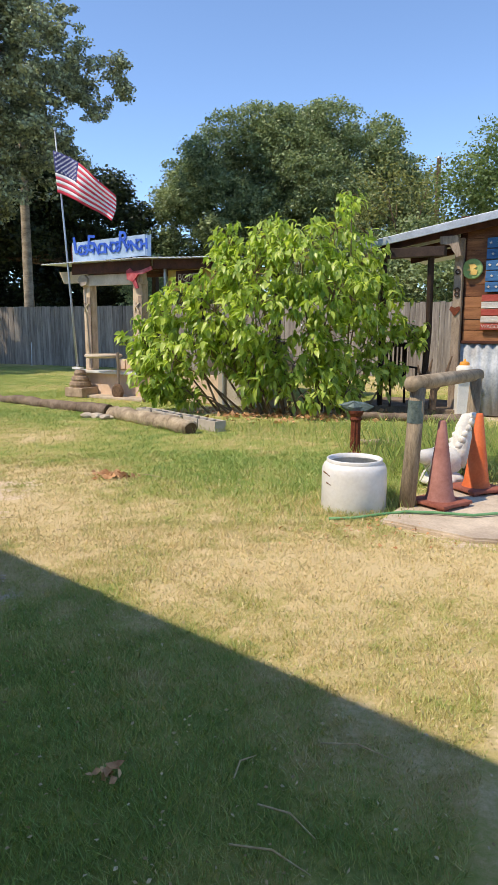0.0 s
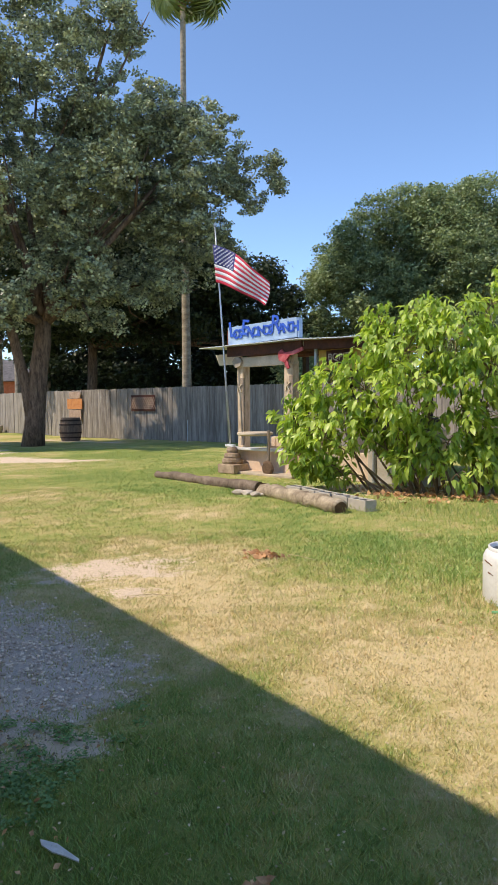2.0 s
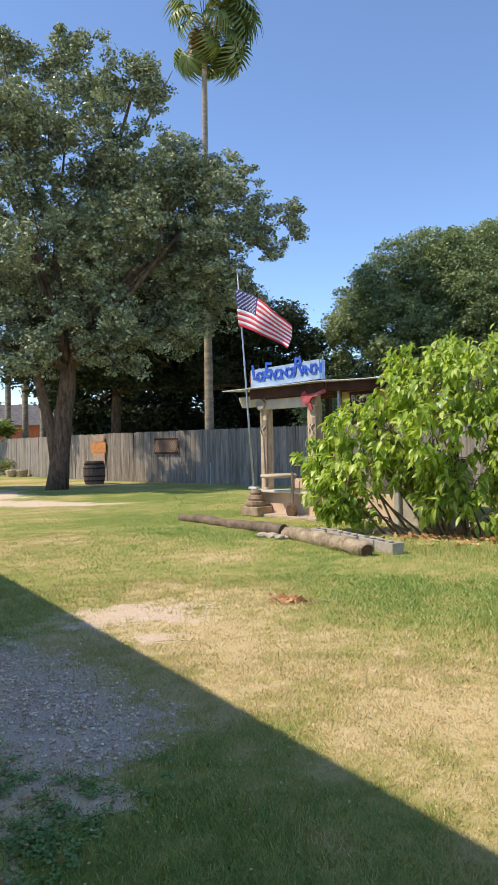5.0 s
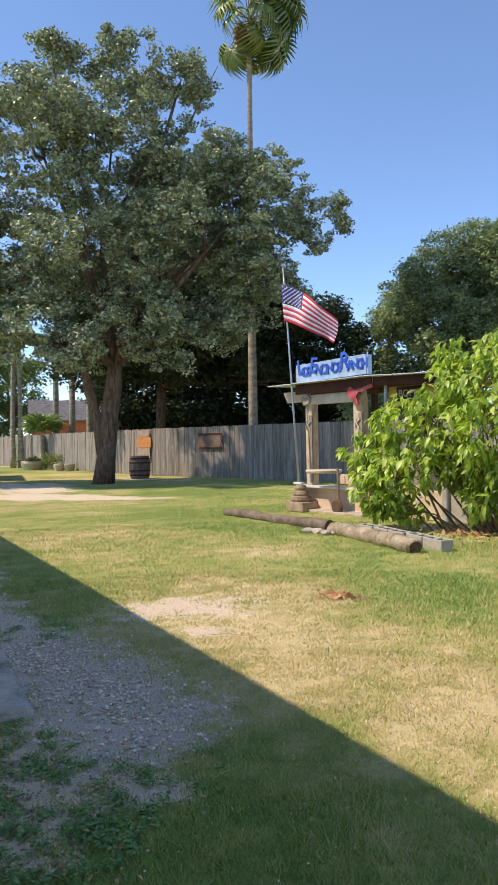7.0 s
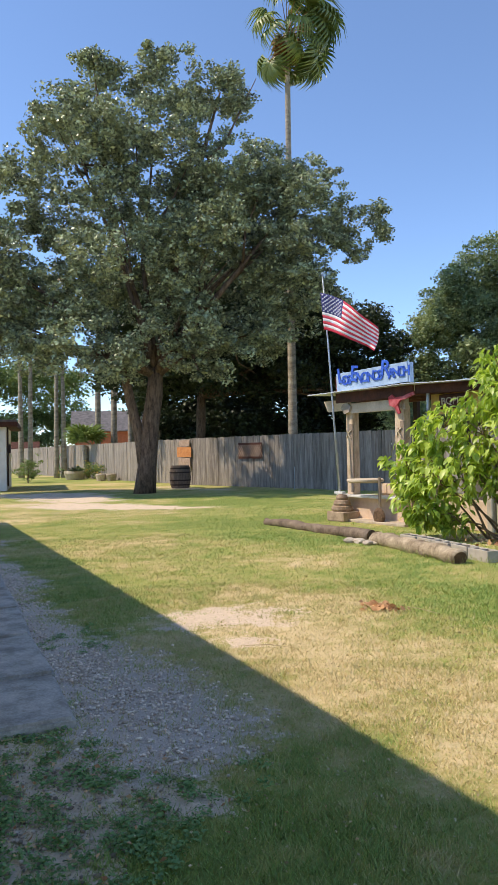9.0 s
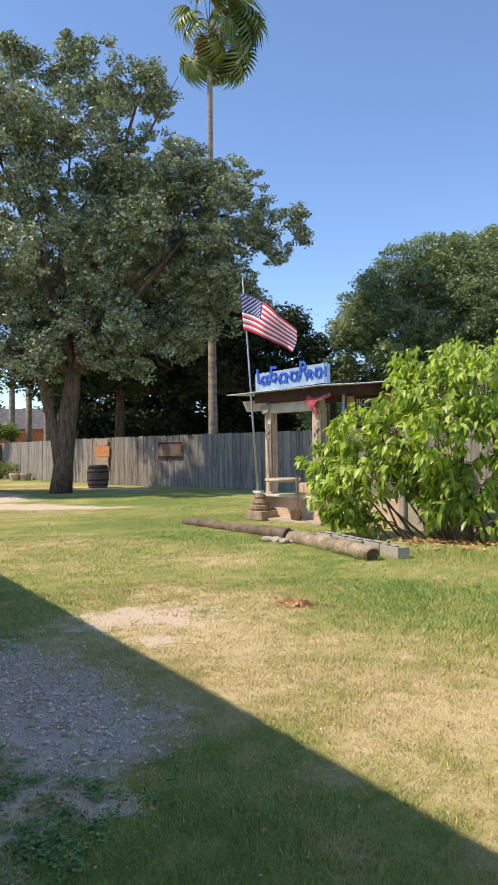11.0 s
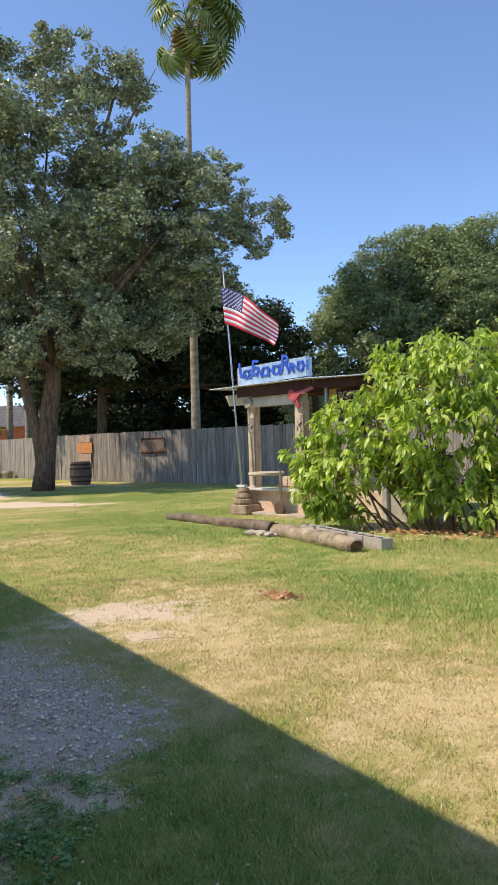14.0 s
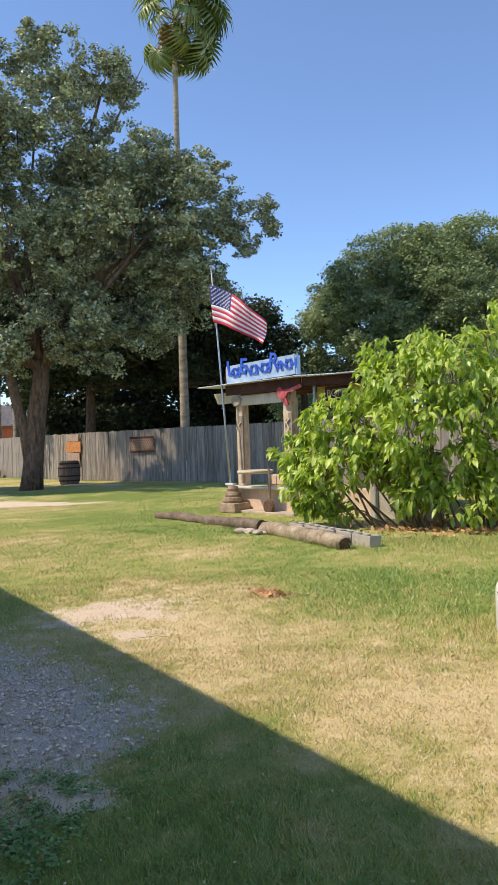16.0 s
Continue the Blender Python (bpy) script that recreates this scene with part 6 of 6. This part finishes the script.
    gable_house("neighbour_house", "small distant house with a red-brown roof", seen_from(44.6, 70, 0, 0), 40, 5, 6, 1.9, 1.1, M["house"], M["brown"])
    ob = thing("young_palm", "young fan palm with bright fronds behind the fence", "palm tree", seen_from(36.6, 47, 0, 0))
    v, f = [], []
    for k in range(16):
        d = Vector((math.cos(k * 2.4), math.sin(k * 2.4), 0.3 + 1.6 * rng.uniform())).normalized()
        tip = Vector((0, 0, 2.1)) + d * 0.9
        a, b = fan_leaf(rng, Matrix.Translation(tip) @ d.to_track_quat("Y", "Z").to_matrix().to_4x4(), 1.15, 16)
        f += [tuple(i + len(v) for i in t) for t in b]
        v += [p[:] for p in a]
    cr = new("fronds", np_mesh("fronds", v, f, M["bright_leaf"]))
    cr.parent = ob
    part("trunk", tube(bmesh.new(), [(0, 0, -0.1), (0, 0, 2.2)], [0.2, 0.15], 8), M["palm_bark"], ob)


M["glass"] = material("window_glass", (0.02, 0.025, 0.03, 1), (0.03, 0.035, 0.04, 1), 1, 5, 0.05, bump=0, spec=0.5)


# ---- near ground: slabs and litter ----
def build_near():
    rng = random.Random(9)
    e = Vector((-0.735, 0.678, 0))
    n = Vector((-0.678, -0.735, 0))
    g = "path slabs"
    s = 0.0
    for k, (l, w) in enumerate(((0.86, 1.0), (1.1, 1.0), (1.15, 1.05), (1.1, 1.0), (1.2, 1.0))):
        p = Vector((-2.46, 3.14, 0)) + e * s
        out = [p, p + e * (l - 0.02), p + e * (l - 0.02) + n * w, p + n * w]
        bm = bmesh.new()
        lo = [bm.verts.new((q.x, q.y, -0.08)) for q in out]
        hi = [bm.verts.new((q.x + rng.uniform(-0.03, 0.03), q.y + rng.uniform(-0.03, 0.03), 0.065 + rng.uniform(-0.01, 0.01))) for q in out]
        bm.faces.new(lo)
        bm.faces.new(hi[::-1])
        for i in range(4):
            j = (i + 1) % 4
            bm.faces.new((lo[j], lo[i], hi[i], hi[j]))
        bmesh.ops.bevel(bm, geom=[x for x in bm.edges if all(v.co.z > 0 for v in x.verts)], offset=0.02, segments=2, affect="EDGES")
        bmesh.ops.recalc_face_normals(bm, faces=bm.faces[:])
        tagged(part("path_slab", bm, M["slab"]), "old grey concrete path slab with chipped edge", "paving", g, "structure")
        s += l
    # dead leaf heap
    r = np.random.default_rng(2)

    def leaf_heap(name, at, count, spread, size, label):
        c = r.normal(0, 1, (count, 3)) * np.array([spread, spread * 0.6, 0.012]) + np.array([0, 0, 0.025])
        v, f = leaf_cloud(r, c, np.full(count, 0.006), 1, size, 0.3)
        ob = new(name, np_mesh(name, v, f, M["dead_leaf"]))
        ob.matrix_basis = pose(*at)
        tagged(ob, label, "leaves", kind="stuff")

    leaf_heap("dead_leaves", (-1.44, 6.45, 0), 75, 0.1, 0.07, "small heap of dry brown leaves on lawn")
    leaf_heap("dead_leaves", (0.95, 4.72, 0), 80, 0.35, 0.035, "dry leaves and straw beside the slab")
    leaf_heap("leaf_litter", (0.6, 11.4, 0), 380, 0.75, 0.11, "brown leaf litter under the shrub")
    xs = r.uniform(-2.9, 1.4, 3000), r.uniform(1.4, 6.5, 3000)
    c = np.stack([xs[0], xs[1], np.full(3000, 0.018)], -1)
    v, f = leaf_cloud(r, c, np.full(3000, 0.006), 1, 0.015, 0.3)
    tagged(new("leaf_litter", np_mesh("leaf_litter", v, f, M["straw"])), "small dry leaves strewn over the lawn", "leaves", kind="stuff")
    # weeds in the bare earth near the slabs
    k = 520
    wx, wy = r.normal(-2.1, 0.55, k), r.normal(2.35, 0.42, k)
    ok = (gravel_at(wx, wy) < 0.55) & (ripple(wx * 1.3 + 4, wy * 1.3) > -0.05) & (wx - wy * 0.2 < -1.75)
    c = np.stack([wx, wy, np.full(k, 0.02)], -1)[ok]
    c = np.concatenate([c, np.stack([r.normal(-3.6, 0.25, 16), r.normal(4.55, 0.2, 16), np.full(16, 0.02)], -1)])
    v, f = leaf_cloud(r, c, np.full(len(c), 0.032), 46, 0.02, 0.5)
    v[:, 2] = np.abs(v[:, 2]) * 0.6
    tagged(new("weeds", np_mesh("weeds", v, f, M["weed"])), "low leafy weeds in bare earth", "weeds", kind="stuff")
    leaf_heap("leaf_litter", (-2.15, 2.2, 0), 220, 0.62, 0.026, "curled dry leaves over bare earth and weeds")
    # a few large leaves, a pale scrap and twigs
    leaf_heap("dead_leaves", (-0.42, 1.94, 0), 10, 0.04, 0.045, "few curled brown leaves on shaded lawn")
    bm = bmesh.new()
    prism(bm, ((-0.14, -0.01), (-0.05, -0.03), (0.02, -0.02), (0.12, -0.005), (0.13, 0.008), (0.05, 0.012), (-0.02, 0.024), (-0.1, 0.016)), 0.006, pose(0, 0, 0.03, 88))
    ob = part("paper_scrap", bm, M["paper"])
    ob.matrix_basis = pose(-1.12, 1.95, 0.0, 0, 0, -18) @ Matrix.Scale(0.75, 4)
    tagged(ob, "pale crumpled scrap lying in grass", "litter")
    for k, (x, y, a, l) in enumerate(((-2.0, 4.9, 10, 0.4), (0.15, 1.75, -40, 0.22), (0.02, 2.0, 60, 0.14), (0.1, 1.6, -25, 0.25), (-1.1, 6.5, 150, 0.4), (0.4, 2.1, -20, 0.25))):
        bm = tube(bmesh.new(), [(-l / 2, 0, 0.01), (0, 0.02, 0.025), (l / 2, 0, 0.012)], [0.003, 0.0035, 0.0015], 6)
        ob = part("twig", bm, M["straw"])
        ob.matrix_basis = pose(x, y, 0, 0, 0, a)
        tagged(ob, "thin dry twig lying on the lawn", "twig", "twigs on the lawn")


build_stall()
build_red_bird()
build_table()
build_flagpole()
build_flag()
build_edging()
build_shrub()
build_tank()
build_pump()
build_rail()
build_statue()
build_slab()
build_shed()
build_shed_decor()
build_fence_things()
build_houses()
build_near()
build_fence()
